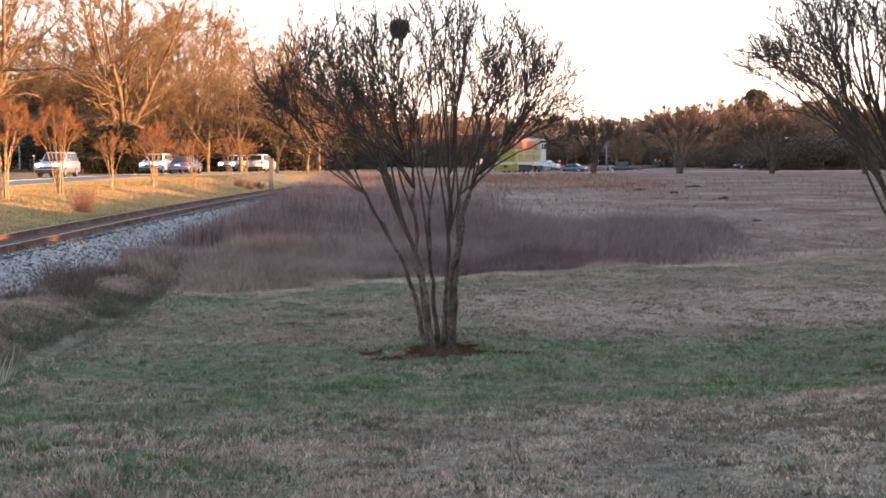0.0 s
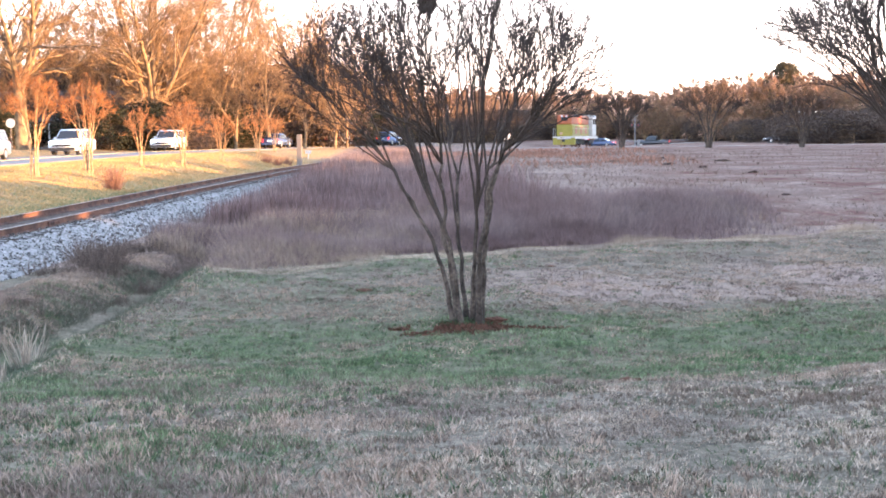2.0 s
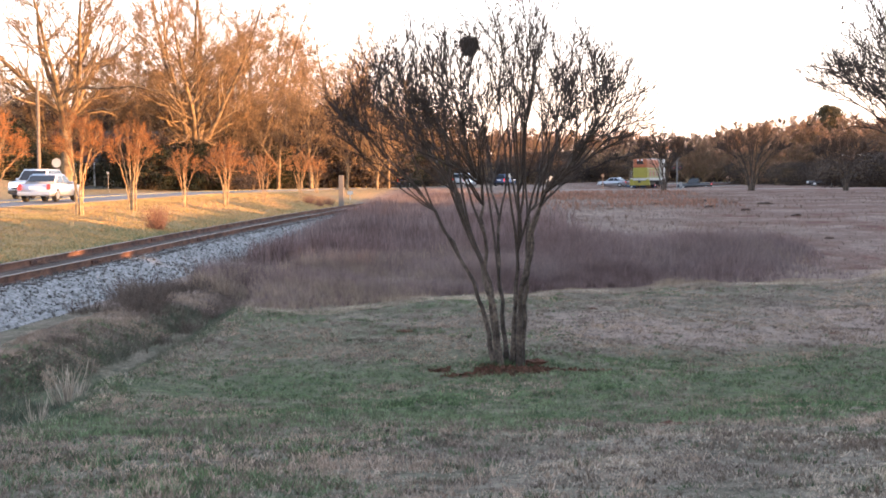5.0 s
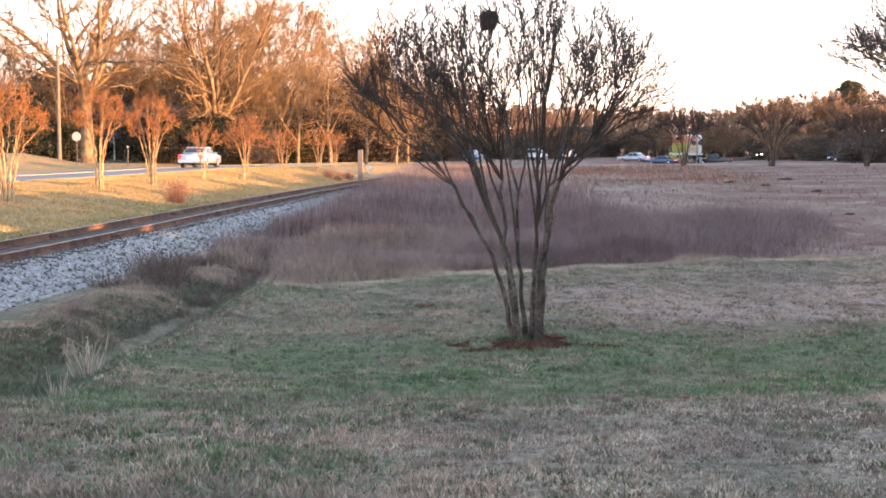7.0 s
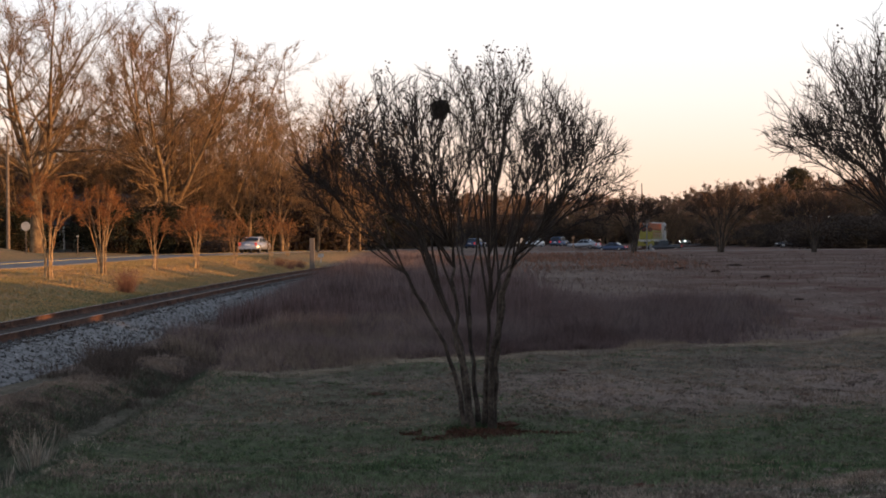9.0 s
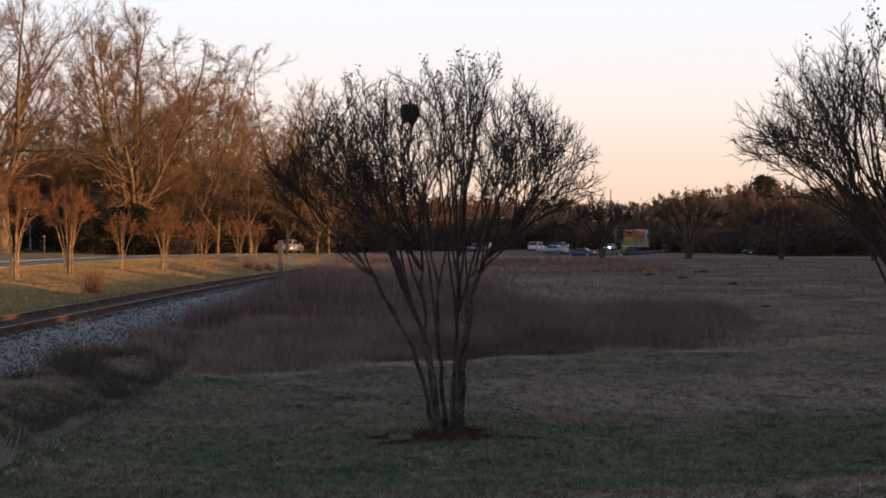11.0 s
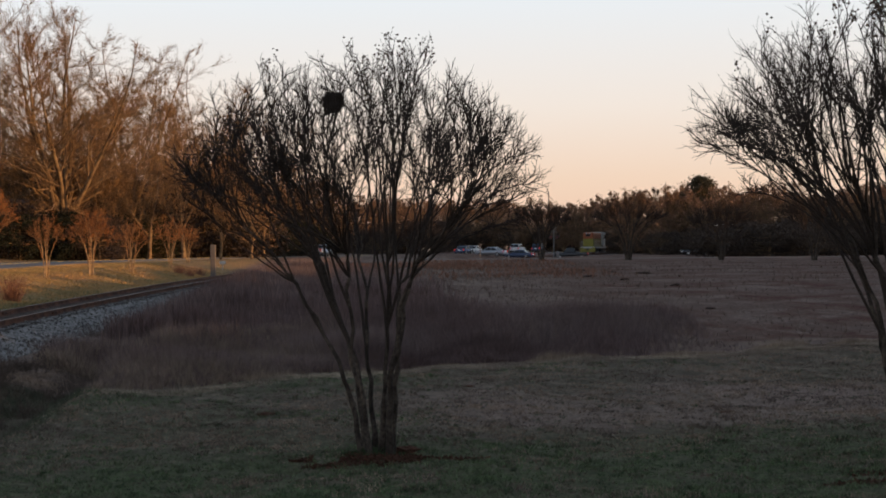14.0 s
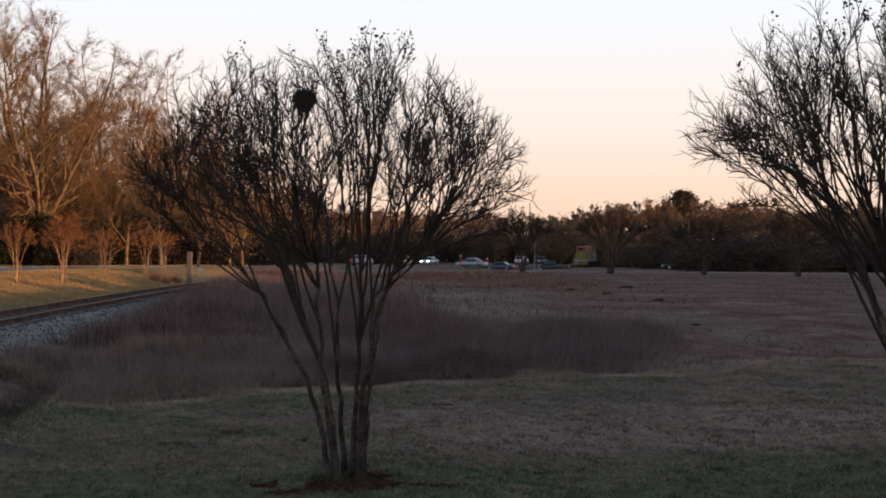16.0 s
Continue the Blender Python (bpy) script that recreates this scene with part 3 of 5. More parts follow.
def grow(rng, start, way, length, radius, bend, up, n, wobble):
    """A branch as a line of points: it wobbles and turns up on its way."""
    pts = [np.array(start)]
    d = unit(np.array(way, dtype=float))
    for _ in range(n):
        d = unit(d + rng.normal(size=3) * wobble + np.array((0, 0, up)) + bend)
        pts.append(pts[-1] + d * length / n)
    return np.array(pts), np.linspace(radius, radius * 0.35, n + 1)


def side_way(rng, d, angle):
    """A direction that leaves d by an angle, to a random side."""
    r = rng.normal(size=3)
    r = unit(r - d * np.dot(r, d))
    return d * math.cos(angle) + r * math.sin(angle)


def crape_myrtle(name, at, seed, height, half_width, stems, label, group="", bark=None, twig=None, detail=1.0, leaves=0, leaf_mat=None,
                 lean=(0.0, 0.0), seeds=0, twig_size=1.0, scale_r=1.0, leaf_size=0.05, forks=2, foot_r=0.2, shape=None, whips=0, tight=1.0, sag=0.27, shoot=1.0, whip=1.0):
    """A many-stemmed vase-shaped tree: stems from one foot, each forking into leaders that end on a dome, with fine upright twigs."""
    rng = np.random.default_rng(seed)
    tree = thing(name, at, label, "tree", group)
    limbs, twigs = Tubes(4), Tubes(3)
    tips, leaf_at, made = [], [], []
    c = np.array((lean[0], lean[1], 0.0))
    k = height / 5.35

    def dome(rho, a):
        z = height * (0.965 - sag * rho ** 2.6) * rng.uniform(0.93, 1.03)
        return np.array((math.cos(a) * rho * half_width, math.sin(a) * rho * half_width, z)) + c

    def dress(line, rad, start, count):
        """Short side shoots on the outer part of a leader, each with twigs and twiglets."""
        n = len(line) - 1
        for w in np.linspace(start, 0.99, count) + rng.uniform(-0.03, 0.01, count):
            i = min(n - 1, int(w * n))
            p = line[i] + (line[i + 1] - line[i]) * (w * n - i)
            d = unit(line[i + 1] - line[i])
            out = unit(np.array((p[0] - c[0], p[1] - c[1], 0.0)) + 1e-3)
            way = unit(side_way(rng, d, rng.uniform(0.35, 0.85)) + out * 0.15 + np.array((0, 0, 0.22)))
            ln = shoot * half_width * rng.uniform(0.11, 0.24) * (1.25 - 0.55 * w)
            b, br = grow(rng, p, way, ln, max(rad[i] * 0.42, 0.0065 * twig_size), out * 0.02, 0.05, 4, 0.14)
            limbs.add(b, br)
            tips.append(b[-1])
            for _ in range(max(2, int(round(4.4 * detail)))):
                g = rng.uniform(0.12, 1.0)
                i2 = min(3, int(g * 4))
                p2 = b[i2] + (b[i2 + 1] - b[i2]) * (g * 4 - i2)
                d2 = unit(side_way(rng, unit(b[i2 + 1] - b[i2]), rng.uniform(0.4, 0.95)) + np.array((0, 0, 0.2)))
                t, tr = grow(rng, p2, d2, ln * rng.uniform(0.4, 0.8), 0.0048 * twig_size, 0, 0.06, 3, 0.18)
                twigs.add(t, tr)
                tips.append(t[-1])
                leaf_at.extend(t[1:])
                for _ in range(int(round(1.3 * detail))):
                    i3 = rng.integers(1, 3)
                    d3 = unit(side_way(rng, unit(t[i3 + 1] - t[i3]), rng.uniform(0.4, 0.9)) + np.array((0, 0, 0.2)))
                    t3, r3 = grow(rng, t[i3], d3, ln * rng.uniform(0.25, 0.5), 0.0036 * twig_size, 0, 0.05, 2, 0.22)
                    twigs.add(t3, r3)
                    leaf_at.extend(t3[1:])

    for s in range(stems):
        rho = math.sqrt((s + 0.6) / stems)
        a = s * 2.39996 + rng.uniform(-0.2, 0.2) + seed
        wk = half_width / 2.45
        if shape:
            # a stem given by its sideways place at the foot, at a quarter, at half the height and at the tip, and the tip's depth
            x0, x1, x2, x3, y3 = shape[s]
            rho, a = min(0.97, math.hypot(x3 - c[0], y3) / half_width), math.atan2(y3, x3 - c[0])
        e = np.array((math.cos(a), math.sin(a), 0.0))
        tip = dome(min(rho, 0.97), a)
        p0 = e * foot_r * (0.25 + 0.85 * rho) * k + np.array((0, 0, -0.1))
        p1 = e * (0.1 + 0.44 * rho) * wk * tight + c * 0.05 + np.array((0, 0, 0.25 * height))
        p2 = e * (0.1 + 0.90 * rho) * wk * (0.5 + 0.5 * tight) + c * 0.45 + np.array((0, 0, 0.52 * height))
        u = np.linspace(0, 1, 21)[:, None]
        if shape:
            v = np.linspace(0, 1, 21)
            top = tip[2]
            h = -0.1 + (top + 0.1) * v
            marks = [-0.1, 0.235 * height, 0.46 * height, top]
            xs = np.interp(h, marks, (x0, x1, x2, tip[0]))
            ys2 = np.interp(h, marks, (0.1 * y3, 0.2 * y3, 0.4 * y3, tip[1]))
            line = np.stack([xs, ys2, h], -1)
            for _ in range(3):
                line[1:-1] = (line[:-2] + 2 * line[1:-1] + line[2:]) / 4
        else:
            line = None
        curve = (1 - u) ** 3 * p0 + 3 * u * (1 - u) ** 2 * p1 + 3 * u ** 2 * (1 - u) * p2 + u ** 3 * tip
        line = curve if line is None else line
        drift = np.cumsum(rng.normal(size=(21, 3)) * 0.015 * k, axis=0) + rng.normal(size=(21, 3)) * 0.024 * k
        line = line + (drift - drift[0]) * np.minimum(u * 2.5, 1)
        rad = scale_r * k * np.interp(u[:, 0], [0, 0.03, 0.08, 0.25, 0.5, 1.0], [0.105, 0.08, 0.052, 0.042, 0.031, 0.009]) * rng.uniform(0.75, 1.1)
        stem = Tubes(8 if detail > 0.9 else 6)
        stem.add(line, rad)
        stem.done("stem", bark or BARK, tree)
        dress(line, rad, 0.68, max(4, int(round(9 * detail))))
        made.append((line, rad, tip))
        for _ in range(3):
            t, tr = grow(rng, line[19], unit(line[20] - line[19] + rng.normal(size=3) * 0.1), height * rng.uniform(0.05, 0.12), 0.0055 * twig_size, 0, 0.12, 5, 0.1)
            twigs.add(t, tr)
            tips.append(t[-1])
    # leaders that fan out from the stems to the dome of the crown, the outer ones from low down and nearly level
    total = stems * forks
    for f in range(total):
        rho = ((f + 0.5) / total) ** 0.42
        t2 = dome(rho * 0.99, f * 2.39996 + seed * 0.7)
        low = rho > 0.6 and f % 4 == 0
        main = not low and rho < 0.7 and f % 3 == 1                 # a second stem rather than a leader
        if low:
            t2 = (t2 - c) * np.array((1.04, 1.04, rng.uniform(0.8, 0.93))) + c
        line, rad, _ = min(made, key=lambda s: np.linalg.norm((s[2] - t2)[:2]) + 0.3 * rng.random())
        i = min(17, int(np.searchsorted(line[:, 2], height * (rng.uniform(0.4, 0.5) if low else rng.uniform(0.2, 0.36) if main else rng.uniform(0.42, 0.66)))))
        u2 = np.linspace(0, 1, 13)[:, None]
        d = unit(line[i + 1] - line[i])
        mid = line[i] + d * 0.4 * np.linalg.norm(t2 - line[i]) + (t2 - line[i]) * np.array((0.34, 0.34, 0.08))
        l2 = (1 - u2) ** 2 * line[i] + 2 * u2 * (1 - u2) * mid + u2 ** 2 * t2
        dr = np.cumsum(rng.normal(size=(13, 3)) * 0.013 * k, axis=0)
        l2 = l2 + (dr - dr[0])
        r2 = np.linspace(rad[i] * 0.75 if main else min(rad[i] * 0.62, 0.019 * k * scale_r), 0.006 * k, 13)
        limbs.add(l2, r2)
        dress(l2, r2, 0.6, max(4, int(round(9 * detail))))
    # last year's long shoots above the crown, each with its seed head
    heads = []
    for _ in range(whips):
        p = dome(math.sqrt(rng.random()) * 0.9, rng.uniform(0, 2 * math.pi)) * np.array((1, 1, 0.97))
        t, tr = grow(rng, p, (rng.normal() * 0.15, rng.normal() * 0.15, 1), whip * rng.uniform(0.25, 0.6), 0.006 * twig_size, 0, 0.02, 4, 0.1)
        twigs.add(t, tr)
        heads.append(t[-1])
    tagged(limbs.done("branchwork", twig or LIMB, tree), kind="stuff")
    tagged(twigs.done("twig_mass", twig or TWIG, tree), kind="stuff")
    if seeds:
        tips.sort(key=lambda p: -p[2] - rng.uniform(0, 1.2))
        at2 = []
        for p in heads + tips[:seeds]:
            at2.append(p + rng.normal(size=(7, 3)) * np.array((0.035, 0.035, 0.06)) * seeds_spread)
        tagged(blobs("seed_mass", np.concatenate(at2), 0.013 * seeds_spread, SEED, tree, rng), kind="stuff")
    if leaves:
        at3 = np.array(leaf_at)
        tagged(leafage("crown", at3[rng.integers(0, len(at3), leaves)] + rng.normal(size=(leaves, 3)) * 0.05, leaf_size, leaf_mat, tree, rng), kind="stuff")
    return tree


seeds_spread = 1.0


def blobs(name, at, size, mat, parent, rng):
    n = len(at)
    o = np.array([(1, 0, 0), (-1, 0, 0), (0, 1, 0), (0, -1, 0), (0, 0, 1), (0, 0, -1)], dtype=float)
    s = size * rng.uniform(0.6, 1.5, n)
    v = at[:, None, :] + o[None] * s[:, None, None]
    f = np.array([(0, 2, 4), (2, 1, 4), (1, 3, 4), (3, 0, 4), (2, 0, 5), (1, 2, 5), (3, 1, 5), (0, 3, 5)])
    return mesh_object(name, v.reshape(-1, 3), (np.arange(n)[:, None, None] * 6 + f[None]).reshape(-1, 3), mat, parent)


def leafage(name, at, size, mat, parent, rng, long=1.6):
    """Many single leaves, each a folded pair of triangles."""
    n = len(at)
    d = rng.normal(size=(n, 3))
    d /= np.linalg.norm(d, axis=1, keepdims=True)
    e = np.cross(d, rng.normal(size=(n, 3)))
    e /= np.linalg.norm(e, axis=1, keepdims=True)
    g = np.cross(d, e)
    s = (size * rng.uniform(0.6, 1.4, n))[:, None]
    v = np.stack([at - d * s * long * 0.5, at + e * s * 0.5 + g * s * 0.15, at + d * s * long * 0.5, at - e * s * 0.5 + g * s * 0.15], 1)
    f = np.arange(n)[:, None, None] * 4 + np.array([(0, 1, 2), (0, 2, 3)])[None]
    return mesh_object(name, v.reshape(-1, 3), f.reshape(-1, 3), mat, parent)


def bare_tree(name, at, seed, height, spread, label, group="", forks=3, first=0.25, thick=1.0, twig_r=0.02, density=1.0, leaves=0, leaf_mat=None, bark=None, twig=None, leaf_size=0.14):
    """A tall leafless broadleaf: a trunk that forks into ascending limbs, limbs into branches, branches into fans of twigs."""
    rng = np.random.default_rng(seed)
    tree = thing(name, at, label, "tree", group)
    trunk, limbs, twigs = Tubes(8), Tubes(4), Tubes(3)
    r0 = height * 0.021 * thick
    fork_z = height * first
    base, br = grow(rng, (0, 0, -0.3), (rng.uniform(-.04, .04), rng.uniform(-.04, .04), 1), fork_z + 0.3, r0, 0, 0.05, 6, 0.03)
    br = np.linspace(r0 * 1.15, r0 * 0.8, len(br))
    trunk.add(base, br)
    leaf_at = []
    for k in range(forks):
        a = 2 * math.pi * (k + rng.uniform(-0.25, 0.25)) / forks + rng.uniform(0, 0.6)
        tilt = rng.uniform(0.12, 0.62) * spread * (0.3 if k == 0 else 1.0)
        start = rng.uniform(0.55, 1.0) if k else 1.0
        q = base[int(round(start * 6))]
        ln = (height - q[2]) * rng.uniform(0.82, 1.0)
        m, mr = grow(rng, q - np.array((0, 0, 0.1)), (math.cos(a) * tilt, math.sin(a) * tilt, 1), ln, r0 * 0.5, 0, 0.012, 14, 0.075)
        trunk.add(m, np.interp(np.linspace(0, 1, len(m)), [0, 0.5, 1], [r0 * 0.5, r0 * 0.26, 0.03]))
        for w in np.linspace(0.1, 0.99, int(19 * density)):
            i = min(13, int(w * 14))
            p, d = m[i], unit(m[min(i + 1, 14)] - m[i])
            way = unit(side_way(rng, d, rng.uniform(0.6, 1.3)) + np.array((0, 0, 0.02)))
            l2 = (height * 0.26) * (0.6 + 0.9 * math.sin(math.pi * (0.12 + 0.75 * w)) - 0.7 * w) * rng.uniform(0.55, 1.15) * spread ** 0.5
            b, rr = grow(rng, p, way, l2, max(0.026, r0 * 0.17 * (1.15 - w)), 0, 0.03, 9, 0.16)
            limbs.add(b, rr)
            for g in range(int(13 * density)):
                i2 = rng.integers(1, 9)
                d2 = unit(side_way(rng, unit(b[i2 + 1] - b[i2]), rng.uniform(0.4, 1.0)) + np.array((0, 0, 0.2)))
                l3 = min(l2, 4.5) * rng.uniform(0.22, 0.46)
                t, tr = grow(rng, b[i2], d2, l3, twig_r, 0, 0.05, 3, 0.18)
                twigs.add(t, tr)
                leaf_at.extend(t[1:])
                for _ in range(int(5 * density)):
                    i3 = rng.integers(0, 3)
                    d3 = unit(side_way(rng, unit(t[i3 + 1] - t[i3]), rng.uniform(0.4, 0.95)) + np.array((0, 0, 0.15)))
                    t3, r3 = grow(rng, t[i3], d3, l3 * rng.uniform(0.35, 0.7), twig_r * 0.6, 0, 0.03, 2, 0.2)
                    twigs.add(t3, r3)
                    leaf_at.extend(t3[1:])
    trunk.done("trunk", bark or OAK_BARK, tree)
    tagged(limbs.done("branchwork", bark or OAK_BARK, tree), kind="stuff")
    tagged(twigs.done("twig_mass", twig or OAK_TWIG, tree), kind="stuff")
    if leaves:
        at3 = np.array(leaf_at)
        leafage("crown", at3[rng.integers(0, len(at3), leaves)] + rng.normal(size=(leaves, 3)) * 0.12, leaf_size, leaf_mat, tree, rng)
    return tree


def evergreen(name, at, seed, height, width, label, group="", clumps=150, mat=None, taper=0.6, low=0.12, leaf=0.3, per=60):
    """An evergreen: trunk, and a crown of many small needle tufts in uneven clumps."""
    rng = np.random.default_rng(seed)
    tree = thing(name, at, label, "tree", group)
    t = Tubes(7)
    line, rr = grow(rng, (0, 0, -0.3), (0, 0, 1), height * 0.95, height * 0.02, 0, 0.05, 8, 0.03)
    t.add(line, rr)
    cs = []
    for _ in range(clumps):
        u = low + (1 - low) * rng.random() ** 0.9
        r = width * 0.5 * (math.sin(math.pi * min(1, (u - low) / (1 - low) * 0.75 + 0.22)) ** taper) * rng.uniform(0.55, 1.08)
        a = rng.uniform(0, 2 * math.pi)
        q = np.array((math.cos(a) * r, math.sin(a) * r, u * height))
        cs.append(q)
        t.add(np.array([line[min(8, int(u * 8))] * (1, 1, 0) + (0, 0, u * height * 0.93), q]), [height * 0.005, 0.02])
    cs = np.array(cs)
    at2 = (cs[:, None, :] + rng.normal(size=(clumps, per, 3)) * np.array((1, 1, 0.6)) * width * 0.07).reshape(-1, 3)
    t.done("trunk", OAK_BARK, tree)
    leafage("crown", at2, leaf, mat or PINE, tree, rng, 2.2)
    return tree


# ------------------------------------------------------------ grass, weeds and brush
def blades(name, x, y, height, width, lean, mat, label, category, rng, per=3, sink=0.02, parent=None, base=None):
    """Tufts of narrow upright blades, one triangle each."""
    n = len(x)
    z = land(x, y) if base is None else base
    foot = np.stack([x, y, z - sink], -1).repeat(per, 0)
    m = n * per
    h = np.asarray(height).repeat(per) * rng.uniform(0.55, 1.15, m) if np.ndim(height) else height * rng.uniform(0.5, 1.2, m)
    foot[:, :2] += rng.normal(size=(m, 2)) * (0.25 * h)[:, None] * lean
    a = rng.uniform(0, 2 * math.pi, m)
    side = np.stack([np.cos(a), np.sin(a), np.zeros(m)], -1) * (width * rng.uniform(0.6, 1.4, m))[:, None] * 0.5
    tip = foot + np.stack([rng.normal(size=m) * lean * h, rng.normal(size=m) * lean * h, h], -1)
    v = np.stack([foot - side, foot + side, tip], 1).reshape(-1, 3)
    ob = mesh_object(name, v, np.arange(m * 3).reshape(-1, 3), mat, parent)
    return tagged(ob, label, category, kind="stuff") if not parent else ob


def wave(x, y, s):
    """Slow uneven patches between 0 and 1."""
    return 0.5 + 0.25 * np.sin(x * s + 1.7 * np.sin(y * s * 0.7)) + 0.25 * np.sin(y * s * 1.3 + 2.1 * np.sin(x * s * 0.6 + 1.0))


def patchy(x, y, size, seed):
    """Uneven patches between 0 and 1, about this many metres across."""
    r = np.random.default_rng(seed).random((64, 64))
    u, v = x / size, y / size
    i, j = np.floor(u).astype(int), np.floor(v).astype(int)
    a, b = step(u - i, 0, 1), step(v - j, 0, 1)
    top = r[i % 64, j % 64] * (1 - a) + r[(i + 1) % 64, j % 64] * a
    low = r[i % 64, (j + 1) % 64] * (1 - a) + r[(i + 1) % 64, (j + 1) % 64] * a
    return top * (1 - b) + low * b


def lawn_edge(x):
    """Where the mown lawn ends and the weeds begin."""
    return np.interp(x, [-9, -5.4, -1.2, 3, 8.8, 15], [22.5, 26.0, 30.0, 32.3, 35.3, 38.5]) + 0.3 * np.sin(x * 0.7) + 0.2 * np.sin(x * 1.9)


def build_grass():
    rng = np.random.default_rng(11)
    # the lawn: tufts in small clumps, denser close to the camera
    n = 62000
    cy = 5.0 + 31.0 * rng.random(n) ** 1.3
    cx = rng.uniform(-1, 1, n) * (2.2 + cy * 0.40) - 0.05 * cy
    keep = (cy < lawn_edge(cx) - 0.05) & (cx > track_x(cy) + 3.6) & (rng.random(n) < 0.45 + 0.8 * patchy(cx, cy, 0.5, 1))
    cx, cy = cx[keep], cy[keep]
    n = len(cx)
    shadeof = rng.random(n)
    # the green swale round the trees, with fingers and gaps, and loose green patches towards the ditch
    sw = cy - 0.1 * cx + 0.2 * np.minimum(cx, 0) + 3.0 * (patchy(cx, cy, 2.4, 2) - 0.5) + 1.6 * (patchy(cx, cy, 0.7, 12) - 0.5)
    g = step(sw + 4.5 * step(cx, 1.0, -3.0), 12.6, 14.2) * step(sw, 21.6, 19.8) * (0.45 + 0.5 * step(cx, -4, 1.0)) * (0.35 + 1.0 * patchy(cx, cy, 0.9, 3))
    g = g + 0.75 * step(patchy(cx, cy, 1.6, 5) + 0.3 * patchy(cx, cy, 0.5, 25), 0.62, 0.95) * step(cx, 2, -2) * step(cy, 6, 9)
    g = g + 0.4 * step(cy - lawn_edge(cx), -5.0, -1.5) * patchy(cx, cy, 1.8, 4) * step(cx, 9, 3)
    green = g > rng.random(n)
    green |= (np.abs(cx - ditch_x(cy) - 0.05) < 0.4) & (rng.random(n) < 0.75)
    near = (cy - 0.1 * cx < 12.6 + 1.6 * (patchy(cx, cy, 0.9, 9) - 0.5) + 0.8 * rng.normal(size=n)) & (rng.random(n) < 0.15 + 0.85 * step(cx + 1.6 * (patchy(cx, cy, 1.2, 14) - 0.5), -2.0, 1.4))
    brown = shadeof < 0.16 + 0.45 * step(patchy(cx, cy, 0.9, 33), 0.45, 0.8) + 0.3 * step(patchy(cx, cy, 0.3, 34), 0.6, 0.9)
    # scattered dark tufts put the shadows among the grass into colour
    shady = shadeof > 0.93 - 0.22 * green
    kind = np.where(green, np.where(shady, 4, np.where(brown & (shadeof < 0.16), 3, 2)), np.where(shady & (patchy(cx, cy, 1.0, 41) > 0.4), 4, np.where(brown, 3, np.where(near, 0, 1))))
    tall = (0.45 + 0.75 * patchy(cx, cy, 0.3, 6)) * rng.uniform(0.6, 1.3, n)
    for q, mat, name, label, h in ((0, PALE, "pale_bank_grass", "short bleached dormant grass on the bank", 0.034), (1, DORMANT, "dormant_lawn_grass", "short dormant tan lawn grass", 0.062),
                                   (2, GREEN, "green_lawn_grass", "short green winter grass in the swale", 0.06), (3, THATCH, "dead_lawn_grass", "brown dead grass patches in the lawn", 0.045),
                                   (4, DARK_GREEN, "dark_shade_tufts", "dark green tufts painting the shade among the lawn grass", 0.06)):
        x, y, hh = (v[kind == q].repeat(6) for v in (cx, cy, tall))
        x, y = x + rng.normal(size=len(x)) * 0.05, y + rng.normal(size=len(x)) * 0.05
        blades(name, x, y, h * hh, 0.0088, 0.5, mat, label, "grass", rng, 3, 0.006)
    # weeds left unmown at the foot of the tree
    a, q = rng.uniform(0, 2 * math.pi, 420), rng.random(420) ** 0.6
    x, y = MAIN[0] + np.cos(a) * q * 0.55, MAIN[1] + np.sin(a) * q * 0.4 - 0.1
    blades("foot_weeds", x, y, 0.13 * (1.2 - q), 0.012, 0.5, DARK_GREEN, "dark green weeds at the tree's foot", "weeds", rng, 4, 0.006)
    # pale grass along the lip of the ditch and along the lawn's edge
    y = 9 + rng.random(1500) * 19
    x = ditch_x(y) + 0.6 + rng.normal(size=1500) * 0.16
    blades("ditch_lip_grass", x, y, 0.06 * (0.5 + patchy(x, y, 0.4, 51)), 0.01, 0.5, PALE, "bleached grass along the lip of the ditch", "grass", rng, 3)
    x = rng.uniform(-5.2, 15, 19000)
    y = lawn_edge(x) - 0.25 + rng.normal(size=19000) * 0.25
    blades("lawn_edge_grass", x, y, 0.065, 0.01, 0.5, PALE, "bleached mown grass along the lawn's edge", "grass", rng, 3)
    x = rng.uniform(-6.2, 15, 5200)
    y = lawn_edge(x) + np.abs(rng.normal(size=5200)) * 0.22 + 0.05
    tuft = patchy(x, y, 0.8, 52)
    keep = tuft > 0.42
    blades("edge_grass", x[keep], y[keep], 0.26 * tuft[keep] ** 1.5, 0.011, 0.35, STRAW, "pale dry grass fringe at the lawn's edge", "grass", rng, 3)
    # weeds: thin purple-brown stalks
    n = 84000
    x = rng.uniform(-9, 8.5, n)
    y = lawn_edge(x) + 0.3 + rng.random(n) ** 1.25 * 9.5
    keep = (x > np.where(y < 31, ditch_x(y) + 0.5, track_x(y) + 3.6)) & (x < 4.6 + 0.3 * (y - 32) + 2.4 * rng.normal(size=n))
    keep &= rng.random(n) < (0.3 + 1.0 * patchy(x, y, 1.3, 17)) * (1 - 0.85 * step(x - 0.3 * (y - 32), 1.8, 6.0))
    x, y = x[keep], y[keep]
    h = (0.78 - 0.25 * step(x, -1.0, -3.5)) * (0.3 + 0.45 * wave(x, y, 0.9) + 0.6 * patchy(x, y, 0.8, 18)) * step(y - lawn_edge(x), -0.5, 3.6) * (1 - 0.75 * step(x - 0.3 * (y - 32), 1.5, 6.5)) + 0.1
